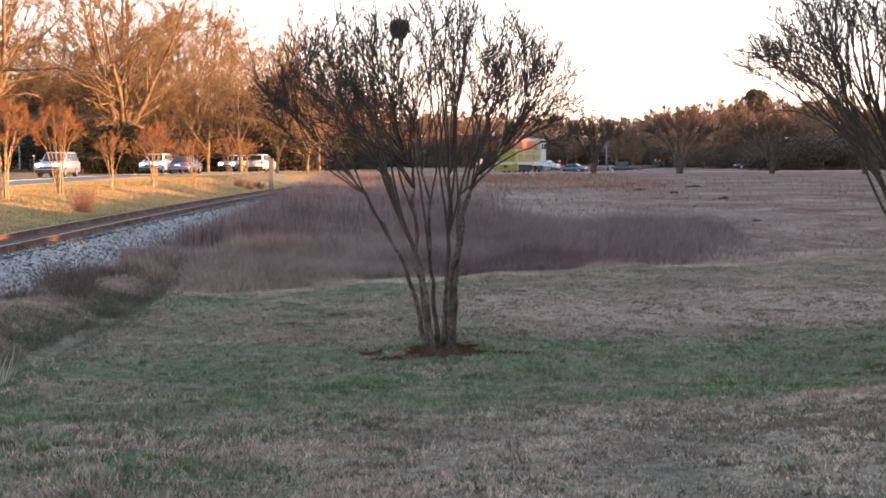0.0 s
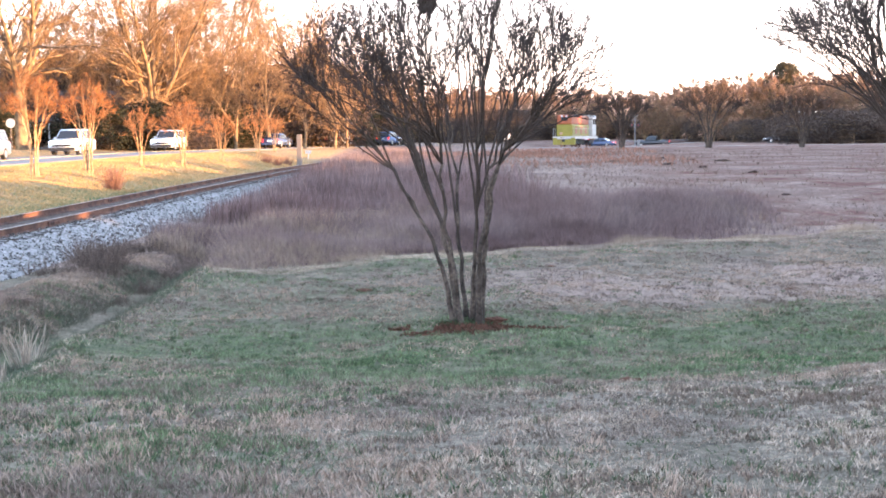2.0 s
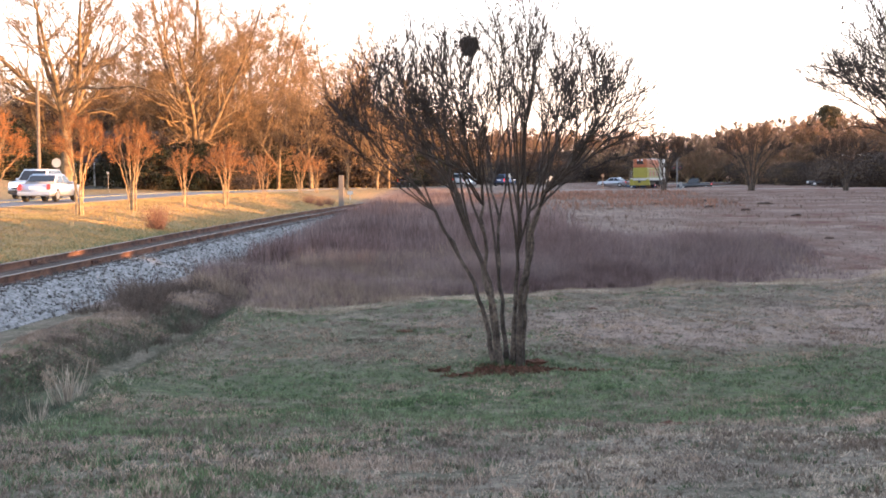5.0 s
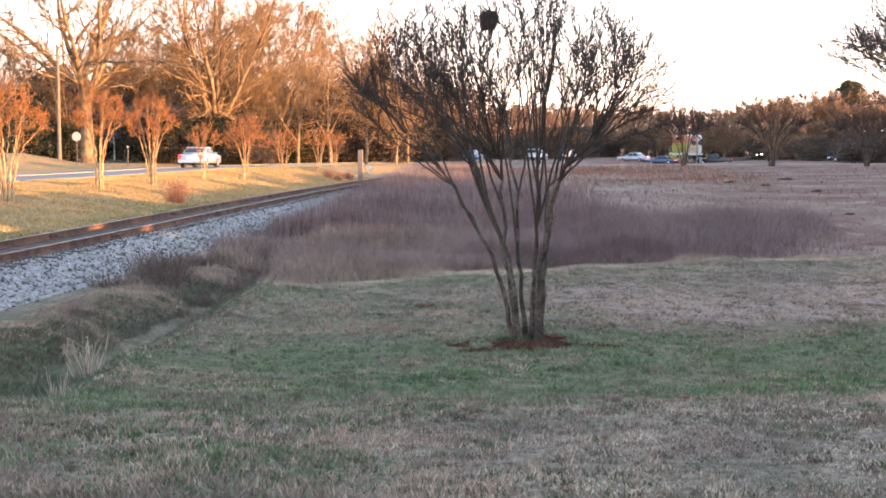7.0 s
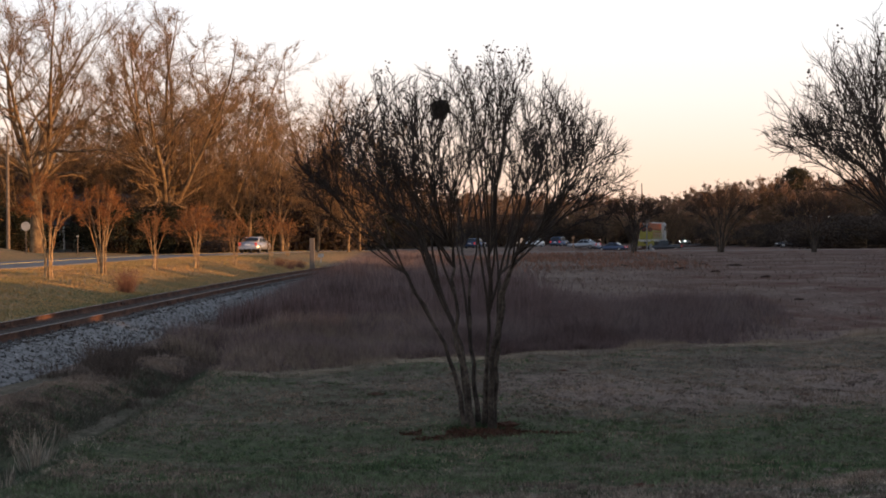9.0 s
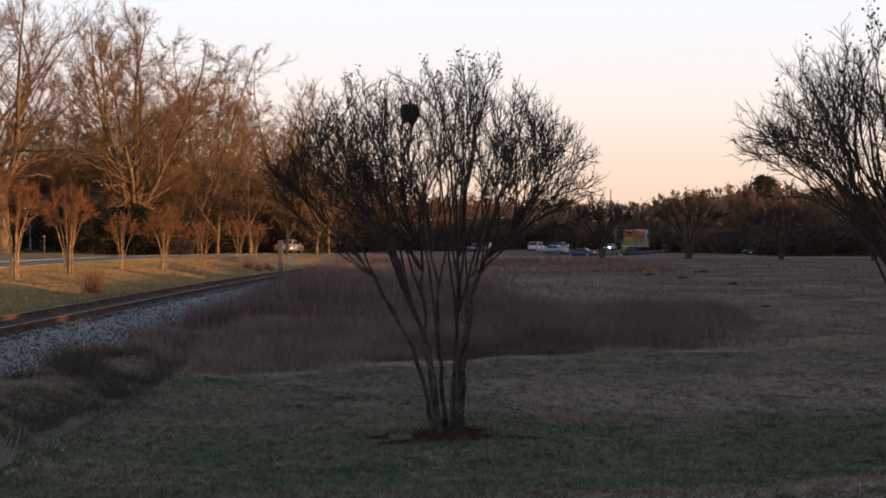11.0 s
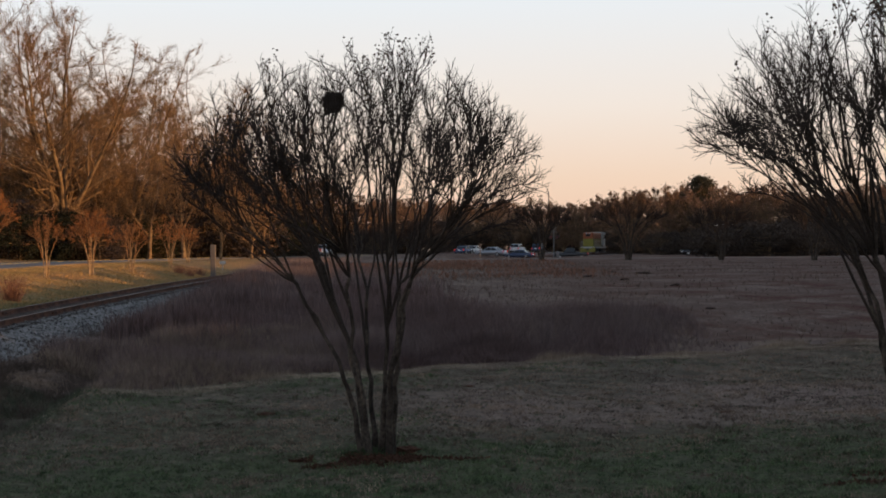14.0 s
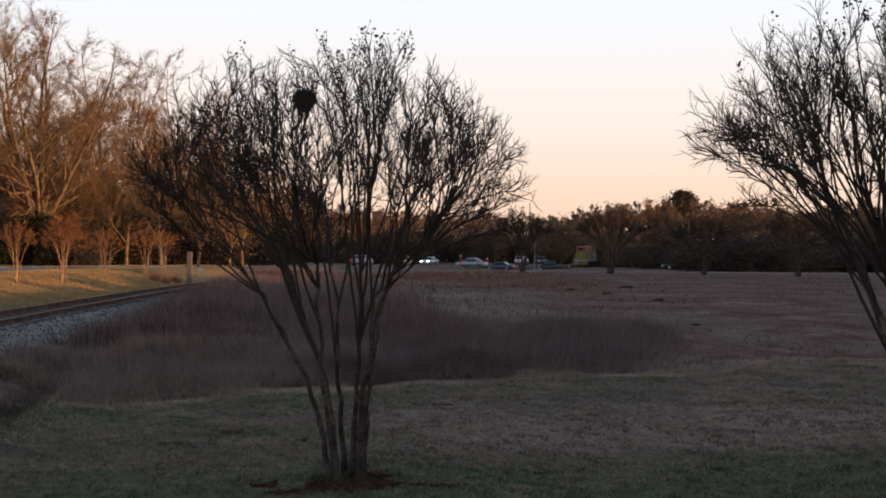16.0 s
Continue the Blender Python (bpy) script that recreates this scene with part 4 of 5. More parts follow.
    pale = rng.random(len(x)) < np.clip(0.12 + 0.62 * step(-x, -0.5, 3.5) + 0.5 * (wave(x, y, 1.1) - 0.6), 0.05, 0.75)
    blades("weed_stalks", x[~pale], y[~pale], h[~pale], 0.013, 0.42, BRUSH, "dense dry purple-brown weed stalks", "weeds", rng, 4)
    blades("straw_weeds", x[pale], y[pale], h[pale] * 0.75, 0.011, 0.45, STRAW, "pale dry broom straw among the weeds", "weeds", rng, 4)
    n = 30000
    x = rng.uniform(-9.5, 3, n)
    y = 38 + rng.random(n) * 36
    keep = (x > track_x(y) + 3.6) & (x < 1.5 - 0.12 * (y - 38) + rng.normal(size=n))
    x, y = x[keep], y[keep]
    blades("tall_weeds", x, y, 0.75 * (0.4 + 0.7 * wave(x, y, 0.7)), 0.03, 0.2, BRUSH, "dry brown weeds beside the railway", "weeds", rng, 3)
    # pale broom grass among the weeds and on the field
    n = 26000
    x = rng.uniform(-9, 34, n)
    y = 37 + rng.random(n) ** 1.1 * 52
    keep = (x > track_x(y) + 3.5) & (rng.random(n) < (0.25 + 0.75 * wave(x, y, 0.5)) * (1 - 0.9 * step(x - 0.1 * (y - 40), 5.5, 9.0) * (0.4 + 0.6 * patchy(x, y, 3.5, 61))))
    x, y = x[keep], y[keep]
    blades("field_grass", x, y, 0.15 * (0.4 + wave(x, y, 0.8)), 0.03, 0.4, FIELD, "pale dry stubble grass on the field", "grass", rng, 3)
    n = 9000
    x = rng.uniform(-7, 10, n)
    y = 62 + rng.random(n) ** 0.7 * 32
    keep = (x > track_x(y) + 3.0) & (rng.random(n) < (1.6 * wave(x, y, 0.35) - 0.35) * (0.1 + 0.9 * patchy(x, y, 3.0, 15)))
    blades("russet_grass", x[keep], y[keep], 0.22, 0.05, 0.3, RED_STRAW, "russet broom grass at the field's far side", "grass", rng, 3)
    # the rough strip between ditch and railway
    y = 12 + rng.random(26000) * 22
    x = rng.uniform(0, 1, 26000)
    x = track_x(y) + 3.3 + x * (ditch_x(y) - 0.15 - track_x(y) - 3.3)
    dead = patchy(x, y, 1.4, 54) + 0.4 * patchy(x, y, 0.4, 55) > 0.9
    blades("rough_grass", x[~dead], y[~dead], 0.065 * (0.4 + patchy(x[~dead], y[~dead], 0.5, 56)), 0.011, 0.6, DORMANT, "rough dry grass between ditch and railway", "grass", rng, 4)
    blades("dead_rough_grass", x[dead], y[dead], 0.05, 0.011, 0.6, THATCH, "dead brown grass between ditch and railway", "grass", rng, 4)
    # rank green growth in the ditch
    y = 9 + rng.random(13000) * 18
    x = ditch_x(y) + rng.normal(size=13000) * 0.3
    blades("ditch_grass", x, y, 0.1 * (0.4 + patchy(x, y, 0.5, 21)), 0.011, 0.5, WEED_GREY, "rank grey-green grass in the ditch", "grass", rng, 4)
    # green grass on the verge close to the railway, thickened to paint the shade there
    n = 34000
    y = 30 + rng.random(n) * 48
    x = track_x(y) - 2.5 - rng.random(n) ** 1.6 * 7
    keep = rng.random(n) < (0.25 + patchy(x, y, 2.5, 31)) * step(x - track_x(y), -8.5 + 0.06 * (y - 30), -4.0) * step(y, 78, 55)
    blades("green_verge_grass", x[keep], y[keep], 0.09, 0.02, 0.45, GREEN, "green winter grass on the verge, also painting shade there", "grass", rng, 2)
    # lit verge between railway and road, some of the sunlight put into the blades' colour
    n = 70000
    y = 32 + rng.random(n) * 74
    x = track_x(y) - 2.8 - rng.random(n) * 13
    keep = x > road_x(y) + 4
    blades("verge_grass", x[keep], y[keep], 0.085, 0.022, 0.45, VERGE, "mown golden grass verge beside the road, sunlight in its colour", "grass", rng, 3, 0.008)


def twig_bush(name, at, seed, height, width, mat, label, count=160, r=0.006):
    """A leafless bush of many forked stems."""
    rng = np.random.default_rng(seed)
    bush = thing(name, at, label, "bush")
    t = Tubes(3)
    for _ in range(count):
        a, q = rng.uniform(0, 2 * math.pi), rng.random() ** 0.5
        p = np.array((math.cos(a), math.sin(a), 0)) * q * width * 0.42 - np.array((0, 0, 0.08))
        d = (math.cos(a) * 0.5 * q + rng.normal() * 0.25, math.sin(a) * 0.5 * q + rng.normal() * 0.25, 1)
        b, br = grow(rng, p, d, height * rng.uniform(0.35, 1.25) * (0.6 + 0.6 * math.sin(a * 2 + seed) ** 2), r, 0, 0.02, 6, 0.14)
        t.add(b, br)
        for _ in range(7):
            i = rng.integers(1, 6)
            s, sr = grow(rng, b[i], side_way(rng, unit(b[i + 1] - b[i]), rng.uniform(0.4, 0.9)), height * rng.uniform(0.15, 0.4), r * 0.7, 0, 0.04, 3, 0.2)
            t.add(s, sr)
    tagged(t.done("stem_mass", mat, bush), kind="stuff")
    return bush


def grass_clump(name, at, seed, height, width, mat, label, count=260):
    rng = np.random.default_rng(seed)
    clump = thing(name, at, label, "grass clump")
    t = Tubes(3)
    for _ in range(count):
        a, q = rng.uniform(0, 2 * math.pi), rng.random()
        p = np.array((math.cos(a), math.sin(a), 0)) * q * width * 0.22 - np.array((0, 0, 0.05))
        b, br = grow(rng, p, (math.cos(a) * 0.5 * q, math.sin(a) * 0.5 * q, 1), height * rng.uniform(0.5, 1.1), 0.008, 0, -0.05, 5, 0.08)
        t.add(b, br)
    tagged(t.done("blade_mass", mat, clump), kind="stuff")
    return clump


# ------------------------------------------------------------ vehicles
def wheel(parent, x, y, r, wide):
    w = new("wheel")
    w.parent = parent
    w.location = (x, y, r)
    bm = bmesh.new()
    rod(bm, r, wide, (0, 0, 0), (0, 90, 0), 20)
    bmesh.ops.bevel(bm, geom=[e for e in bm.edges if e.calc_length() < r * 0.5], offset=0.02, segments=2, affect="EDGES")
    part("tyre", bm, DARK, w)
    bm = bmesh.new()
    rod(bm, r * 0.62, wide + 0.02, (0, 0, 0), (0, 90, 0), 16)
    for k in range(5):
        box(bm, (wide + 0.035, r * 0.16, r * 1.1), (0, 0, 0), 0, 0)
        bmesh.ops.rotate(bm, verts=bm.verts[-8:], cent=(0, 0, 0), matrix=Matrix.Rotation(k * math.pi / 5, 3, "X"))
    part("rim", bm, METAL, w)
    return w


def car(label, paint, style="suv", lit=False, group="cars on the road"):
    """A road car, +y forward: body, glasshouse with panes, wheels, lamps, bumpers, mirrors."""
    long, wide, high = {"suv": (4.45, 1.88, 1.74), "sedan": (4.7, 1.82, 1.45), "truck": (5.6, 1.98, 1.85)}[style]
    c = thing("car" if style != "truck" else "pickup_truck", (0, 0, 0), label, "car" if style != "truck" else "truck", group)
    h2, w2 = long / 2, wide / 2
    belt = 1.06 if style != "sedan" else 0.92
    low = [(-h2, 0.42), (-h2 + 0.06, 0.3), (h2 - 0.1, 0.28), (h2, 0.45), (h2 - 0.02, belt - 0.2), (h2 - 0.16, belt - 0.07), (h2 - 1.2, belt), (-h2 + 0.15, belt + 0.02), (-h2, belt - 0.12)]
    bm = bmesh.new()
    prism(bm, low, "x", -w2, w2)
    bmesh.ops.bevel(bm, geom=list(bm.edges), offset=0.05, segments=2, affect="EDGES")
    part("body", bm, paint, c, smooth=True)
    if style == "sedan":
        roof = [(-h2 + 0.75, belt), (h2 - 1.35, belt), (h2 - 2.1, high), (-h2 + 1.55, high)]
    elif style == "suv":
        roof = [(-h2 + 0.12, belt), (h2 - 1.25, belt), (h2 - 1.95, high), (-h2 + 0.45, high)]
    else:
        roof = [(-h2 + 2.0, belt), (h2 - 1.5, belt), (h2 - 2.1, high), (-h2 + 2.2, high)]
    bm = bmesh.new()
    prism(bm, roof, "x", -w2 + 0.06, w2 - 0.06)
    for v in bm.verts:
        if v.co.z > high - 0.05:
            v.co.x *= 0.84
    bmesh.ops.bevel(bm, geom=list(bm.edges), offset=0.05, segments=2, affect="EDGES")
    part("cabin", bm, paint, c, smooth=True)
    # panes just proud of the cabin
    fy, ry = roof[1][0], roof[0][0]
    fz, rz = roof[2][0], roof[3][0]
    mid = (fy + ry) / 2

    def pane(name, corners):
        bm = bmesh.new()
        vs = [bm.verts.new(p) for p in corners]
        f = bm.faces.new(vs)
        made = bmesh.ops.extrude_face_region(bm, geom=[f])
        n = (Vector(corners[1]) - Vector(corners[0])).cross(Vector(corners[2]) - Vector(corners[0])).normalized()
        bmesh.ops.translate(bm, verts=[g for g in made["geom"] if isinstance(g, bmesh.types.BMVert)], vec=n * -0.02)
        bmesh.ops.recalc_face_normals(bm, faces=bm.faces)
        part(name, bm, GLASS, c, "dark tinted glass")
    zb, zt = belt + 0.05, high - 0.1

    def at_z(a, b, z):
        return a + (b - a) * (z - belt) / (high - belt)
    xb, xt = w2 - 0.055, (w2 - 0.06) * 0.86 + 0.012
    pane("windscreen", [(-xb + 0.12, at_z(fy, fz, zb) + 0.015, zb), (xb - 0.12, at_z(fy, fz, zb) + 0.015, zb), (xt - 0.1, at_z(fy, fz, zt) + 0.015, zt), (-xt + 0.1, at_z(fy, fz, zt) + 0.015, zt)])
    pane("rear_window", [(xb - 0.12, at_z(ry, rz, zb + 0.08) - 0.015, zb + 0.08), (-xb + 0.12, at_z(ry, rz, zb + 0.08) - 0.015, zb + 0.08), (-xt + 0.1, at_z(ry, rz, zt) - 0.015, zt), (xt - 0.1, at_z(ry, rz, zt) - 0.015, zt)])
    for s in (-1, 1):
        for a, b in ((ry + 0.25, mid - 0.05), (mid + 0.05, fy - 0.2)):
            ta, tb = max(a, rz + 0.08), min(b, fz - 0.05)
            q = [(s * xb, a, zb), (s * xb, b, zb), (s * xt, tb, zt), (s * xt, ta, zt)]
            pane("side_window", q if s > 0 else q[::-1])
        bm = bmesh.new()
        box(bm, (0.36, 0.06, 0.17), (s * (w2 - 0.3), h2 - 0.035, belt - 0.24), bevel=0.02)
        part("headlight", bm, HEADLIGHT if lit else METAL, c)
        bm = bmesh.new()
        box(bm, (0.2, 0.06, 0.3), (s * (w2 - 0.14), -h2 + 0.01, belt - 0.16), bevel=0.02)
        part("tail_light", bm, TAILLIGHT, c)
        bm = bmesh.new()
        box(bm, (0.18, 0.1, 0.14), (s * (w2 + 0.06), fy - 0.35, belt + 0.08), bevel=0.03)
        part("mirror", bm, paint, c)
        for yy in (h2 - 0.95, -h2 + 0.95):
            wheel(c, s * (w2 - 0.1), yy, 0.35, 0.22)
    bm = bmesh.new()
    box(bm, (wide - 0.5, 0.06, 0.16), (0, h2 - 0.02, belt - 0.42), bevel=0.02)
    part("grille", bm, DARK, c)
    for s, nm in ((1, "front_bumper"), (-1, "rear_bumper")):
        bm = bmesh.new()
        box(bm, (wide - 0.06, 0.14, 0.2), (0, s * (h2 + 0.01), 0.42), bevel=0.04)
        part(nm, bm, DARK if style != "sedan" else paint, c)
    bm = bmesh.new()
    box(bm, (0.5, 0.02, 0.13), (0, -h2 - 0.02, belt - 0.2))
    part("plate", bm, WHITE_PAINT, c)
    if style == "truck":
        bm = bmesh.new()
        box(bm, (wide - 0.2, 1.85, 0.02), (0, -h2 + 1.0, belt + 0.03))
        part("cargo_bed", bm, DARK, c)
    return c


def locomotive():
    """A short-hood diesel locomotive seen from its rear end, +y forward."""
    c = thing("locomotive", (0, 0, 0), "yellow and orange diesel locomotive with white frame", "locomotive")
    bm = bmesh.new()
    box(bm, (3.0, 15.0, 0.35), (0, 0, 1.3), bevel=0.04)
    part("frame", bm, DULL_WHITE, c, "white underframe")
    bm = bmesh.new()
    box(bm, (2.1, 11.0, 1.55), (0, -1.7, 2.25), bevel=0.1)
    part("lower_hood", bm, YELLOW, c, "lime yellow lower hood")
    bm = bmesh.new()
    box(bm, (2.0, 11.0, 1.25), (0, -1.7, 3.66), bevel=0.14)
    part("upper_hood", bm, ORANGE, c, "orange upper hood")
    bm = bmesh.new()
    box(bm, (2.95, 2.6, 2.75), (0, 5.2, 2.85), bevel=0.12)
    part("cab", bm, DULL_WHITE, c, "white cab")
    bm = bmesh.new()
    prism(bm, [(-1.5, 4.2), (-1.2, 4.45), (0, 4.55), (1.2, 4.45), (1.5, 4.2)], "y", 3.8, 6.6)
    part("cab_roof", bm, DULL_WHITE, c)
    for y in (4.6, 5.8):
        bm = bmesh.new()
        box(bm, (3.0, 0.8, 0.75), (0, y, 3.45), bevel=0.04)
        part("cab_window", bm, GLASS, c)
    for k in range(6):
        bm = bmesh.new()
        box(bm, (2.16, 1.2, 1.0), (0, -6.2 + k * 1.55, 2.3), bevel=0.03)
        part("hood_door", bm, ORANGE if k % 2 else YELLOW, c)
    bm = bmesh.new()
    box(bm, (0.9, 0.05, 0.5), (0, -7.22, 3.75), bevel=0.02)
    part("rear_window", bm, GLASS, c)
    for s in (-1, 1):
        bm = bmesh.new()
        rod(bm, 0.13, 0.1, (s * 0.3, -7.25, 4.1), (90, 0, 0), 12)
        part("rear_lamp", bm, METAL, c)
        for k in range(9):
            bm = bmesh.new()
            rod(bm, 0.03, 1.05, (s * 1.45, -7.3 + k * 1.25, 2.0), sides=6)
            part("handrail_post", bm, DULL_WHITE, c)
        bm = bmesh.new()
        rod(bm, 0.03, 10.2, (s * 1.45, -2.3, 2.5), (90, 0, 0), 6)
        part("handrail", bm, DULL_WHITE, c)
        bm = bmesh.new()
        box(bm, (0.5, 0.6, 0.9), (s * 1.2, -7.3, 0.85), bevel=0.03)
        part("step_well", bm, YELLOW, c)
    for y in (-4.7, 4.7):
        bm = bmesh.new()
        box(bm, (2.3, 3.2, 0.5), (0, y, 0.75), bevel=0.06)
        bogie = part("bogie", bm, DARK, c)
        for yy in (-1.05, 1.05):
            for s in (-0.72, 0.72):
                bm = bmesh.new()
                rod(bm, 0.5, 0.14, (s, y + yy, 0.5), (0, 90, 0), 20)
                part("rail_wheel", bm, RAIL, bogie)
    bm = bmesh.new()
    box(bm, (1.6, 3.4, 0.7), (0, 0, 0.8), bevel=0.1)
    part("fuel_tank", bm, DARK, c)
    bm = bmesh.new()
    box(bm, (0.3, 0.6, 0.35), (0, -7.7, 0.95), bevel=0.05)
    part("coupler", bm, DARK, c)
    bm = bmesh.new()
    box(bm, (2.8, 0.08, 0.7), (0, -7.5, 0.75), bevel=0.02)
    part("pilot_plate", bm, YELLOW, c)
    return c


# ------------------------------------------------------------ houses, poles and signs
def house(at, turn, wide, deep, eaves, ridge, siding, label, porch=True):
    h = thing("house", at, label, "house", turn=turn)
    w2, d2 = wide / 2, deep / 2
    bm = bmesh.new()
    prism(bm, [(-d2, -0.5), (d2, -0.5), (d2, eaves), (0, ridge), (-d2, eaves)], "x", -w2, w2)
    part("wall", bm, siding, h)
    for k in range(int(eaves / 0.3)):
        bm = bmesh.new()
        box(bm, (wide + 0.03, 0.03, 0.27), (0, -d2 - 0.012, 0.2 + k * 0.3), tilt=0, bevel=0.004)
        part("siding_board", bm, siding, h)
    for s in (-1, 1):
        bm = bmesh.new()
        prism(bm, [(s * (d2 + 0.45), eaves - 0.28), (0, ridge + 0.05), (0, ridge + 0.22), (s * (d2 + 0.45), eaves - 0.1)], "x", -w2 - 0.4, w2 + 0.4)
        part("roof", bm, ROOF, h)
    for x in (-wide * 0.33, -wide * 0.12, wide * 0.12, wide * 0.33):
        bm = bmesh.new()
        box(bm, (1.1, 0.1, 1.6), (x, -d2 - 0.06, 1.7), bevel=0.02)
        f = part("window", bm, WHITE_PAINT, h)
        bm = bmesh.new()
        box(bm, (0.9, 0.06, 1.4), (x, -d2 - 0.1, 1.7))
        part("pane", bm, GLASS, f)
    bm = bmesh.new()
    box(bm, (0.95, 0.08, 2.05), (0, -d2 - 0.07, 1.25), bevel=0.02)
    part("door", bm, WOOD_POLE, h)
    if porch:
        bm = bmesh.new()
        prism(bm, [(-d2 - 2.4, 2.55), (-d2, 3.0), (-d2, 3.12), (-d2 - 2.4, 2.67)], "x", -w2 * 0.7, w2 * 0.7)
        part("porch_roof", bm, ROOF, h)
        bm = bmesh.new()
        box(bm, (wide * 0.7, 2.3, 0.3), (0, -d2 - 1.15, 0.1))
        part("porch_floor", bm, CONCRETE, h)
        for k in range(5):
            bm = bmesh.new()
            box(bm, (0.16, 0.16, 2.4), (-w2 * 0.65 + k * wide * 0.1625, -d2 - 2.2, 1.4), bevel=0.02)
            part("porch_post", bm, WHITE_PAINT, h)
    return h


def utility_pole(at, height, label, lamp=False, turn=0.0, arm=True):
    p = thing("utility_pole" if not lamp else "street_lamp", at, label, "pole" if not lamp else "street lamp", turn=turn)
    bm = bmesh.new()
    rod(bm, 0.16, height + 0.6, (0, 0, height / 2 - 0.3), sides=12, top=0.11)
    part("pole", bm, WOOD_POLE, p)
    if lamp:
        bm = bmesh.new()
        rod(bm, 0.04, 1.8, (-0.8, 0, height - 0.3), (0, 80, 0), 8)
        part("arm", bm, METAL, p)
        bm = bmesh.new()
        box(bm, (0.6, 0.28, 0.16), (-1.8, 0, height - 0.2), bevel=0.05)
        part("lamp_head", bm, METAL, p)
        bm = bmesh.new()
        box(bm, (0.4, 0.22, 0.12), (-1.8, 0, height - 0.33), bevel=0.04)
        part("lens", bm, STREET_GLOW, p)
    elif arm:
        bm = bmesh.new()
        box(bm, (2.2, 0.1, 0.12), (0, -0.15, height - 0.5), bevel=0.01)
        part("cross_arm", bm, WOOD_POLE, p)
        for x in (-0.95, -0.4, 0.4, 0.95):
            bm = bmesh.new()
            rod(bm, 0.04, 0.16, (x, -0.15, height - 0.37), sides=8)
            part("insulator", bm, CONCRETE, p)
    return p


def sign(at, height, size, shape, label, turn=0.0, mat=None, post=None):
    """A flat sign on a post, its face to -y."""
    s = thing("road_sign", at, label, "sign", turn=turn)
    bm = bmesh.new()
    rod(bm, 0.035, height + 0.4, (0, 0.03, height / 2 - 0.2), sides=8)
    part("post", bm, post or METAL, s)
    bm = bmesh.new()
    if shape == "diamond":
        box(bm, (size, 0.02, size), (0, 0, 0), bevel=0.004)
        bmesh.ops.rotate(bm, verts=bm.verts, cent=(0, 0, 0), matrix=Matrix.Rotation(radians(45), 3, "Y"))
        bmesh.ops.translate(bm, verts=bm.verts, vec=(0, 0, height))
    elif shape == "round":
        rod(bm, size / 2, 0.03, (0, 0, height), (90, 0, 0), 24)
    else:
        box(bm, (size, 0.03, size * 0.6), (0, 0, height), bevel=0.006)
    part("plate", bm, mat or WHITE_PAINT, s)
    return s


def crossing_signal(at, label, turn=0.0):
    s = thing("crossing_signal", at, label, "railway signal", turn=turn)
    bm = bmesh.new()
    rod(bm, 0.07, 4.2, (0, 0, 1.9), sides=10)
    part("mast", bm, DARK_METAL, s)
    for k in (-1, 1):
        bm = bmesh.new()
        box(bm, (1.2, 0.03, 0.16), (0, -0.09, 3.6), tilt=45 * k, bevel=0.004)
        part("crossbuck_blade", bm, POST_GREY, s)
        bm = bmesh.new()
        rod(bm, 0.28, 0.06, (k * 0.4, -0.1, 2.7), (90, 0, 0), 20)
        lamp = part("lamp_backing", bm, DARK, s)
        bm = bmesh.new()
        rod(bm, 0.12, 0.06, (k * 0.4, -0.15, 2.7), (90, 0, 0), 16)
        part("lens", bm, DARK_RED, lamp)
    bm = bmesh.new()
    box(bm, (0.35, 0.3, 0.9), (0.5, 0.3, 0.45), bevel=0.03)
    part("relay_box", bm, DARK_METAL, s)
    return s


def polar(turn, far):
    """A spot on the ground, by degrees to the right of +y and metres from the camera."""
    x, y = far * math.sin(radians(turn)), far * math.cos(radians(turn))
    return x, y, ground_z(x, y)


# ------------------------------------------------------------ the place
build_ground()
build_roads()
build_track()

# the two near crape myrtles on the lawn
MAIN = polar(-0.9, 20.0)
# sideways place at the foot, a quarter and half of the height, and tip; depth of the tip
STEMS = [(-0.17, -0.4, -0.92, -2.6, 0.2), (-0.07, -0.2, -0.34, -0.8, -1.6), (-0.12, -0.26, -0.62, -1.75, 1.1), (-0.01, -0.08, -0.18, -0.35, 1.9), (0.06, 0.07, 0.08, 0.3, -0.8),
         (0.08, 0.15, 0.3, 1.0, 1.6), (0.18, 0.32, 0.55, 1.8, -0.4), (0.16, 0.12, 0.4, 1.3, -1.6)]
crape_myrtle("crape_myrtle", MAIN, 7, 5.12, 2.3, 8, "bare many-stemmed crape myrtle on the lawn holding a nest", "crape myrtles on the lawn", lean=(-0.23, 0), seeds=30, forks=17, whip=0.7, twig_size=1.0, scale_r=0.86, whips=26,
             shape=STEMS)
RIGHT = polar(18.35, 18.9)
seeds_spread = 1.2
crape_myrtle("crape_myrtle", RIGHT, 31, 5.4, 2.5, 11, "bare dark crape myrtle with dry seed heads", "crape myrtles on the lawn", seeds=70, forks=12, whip=1.5, tight=0.5, foot_r=0.27, twig_size=1.0, whips=30)

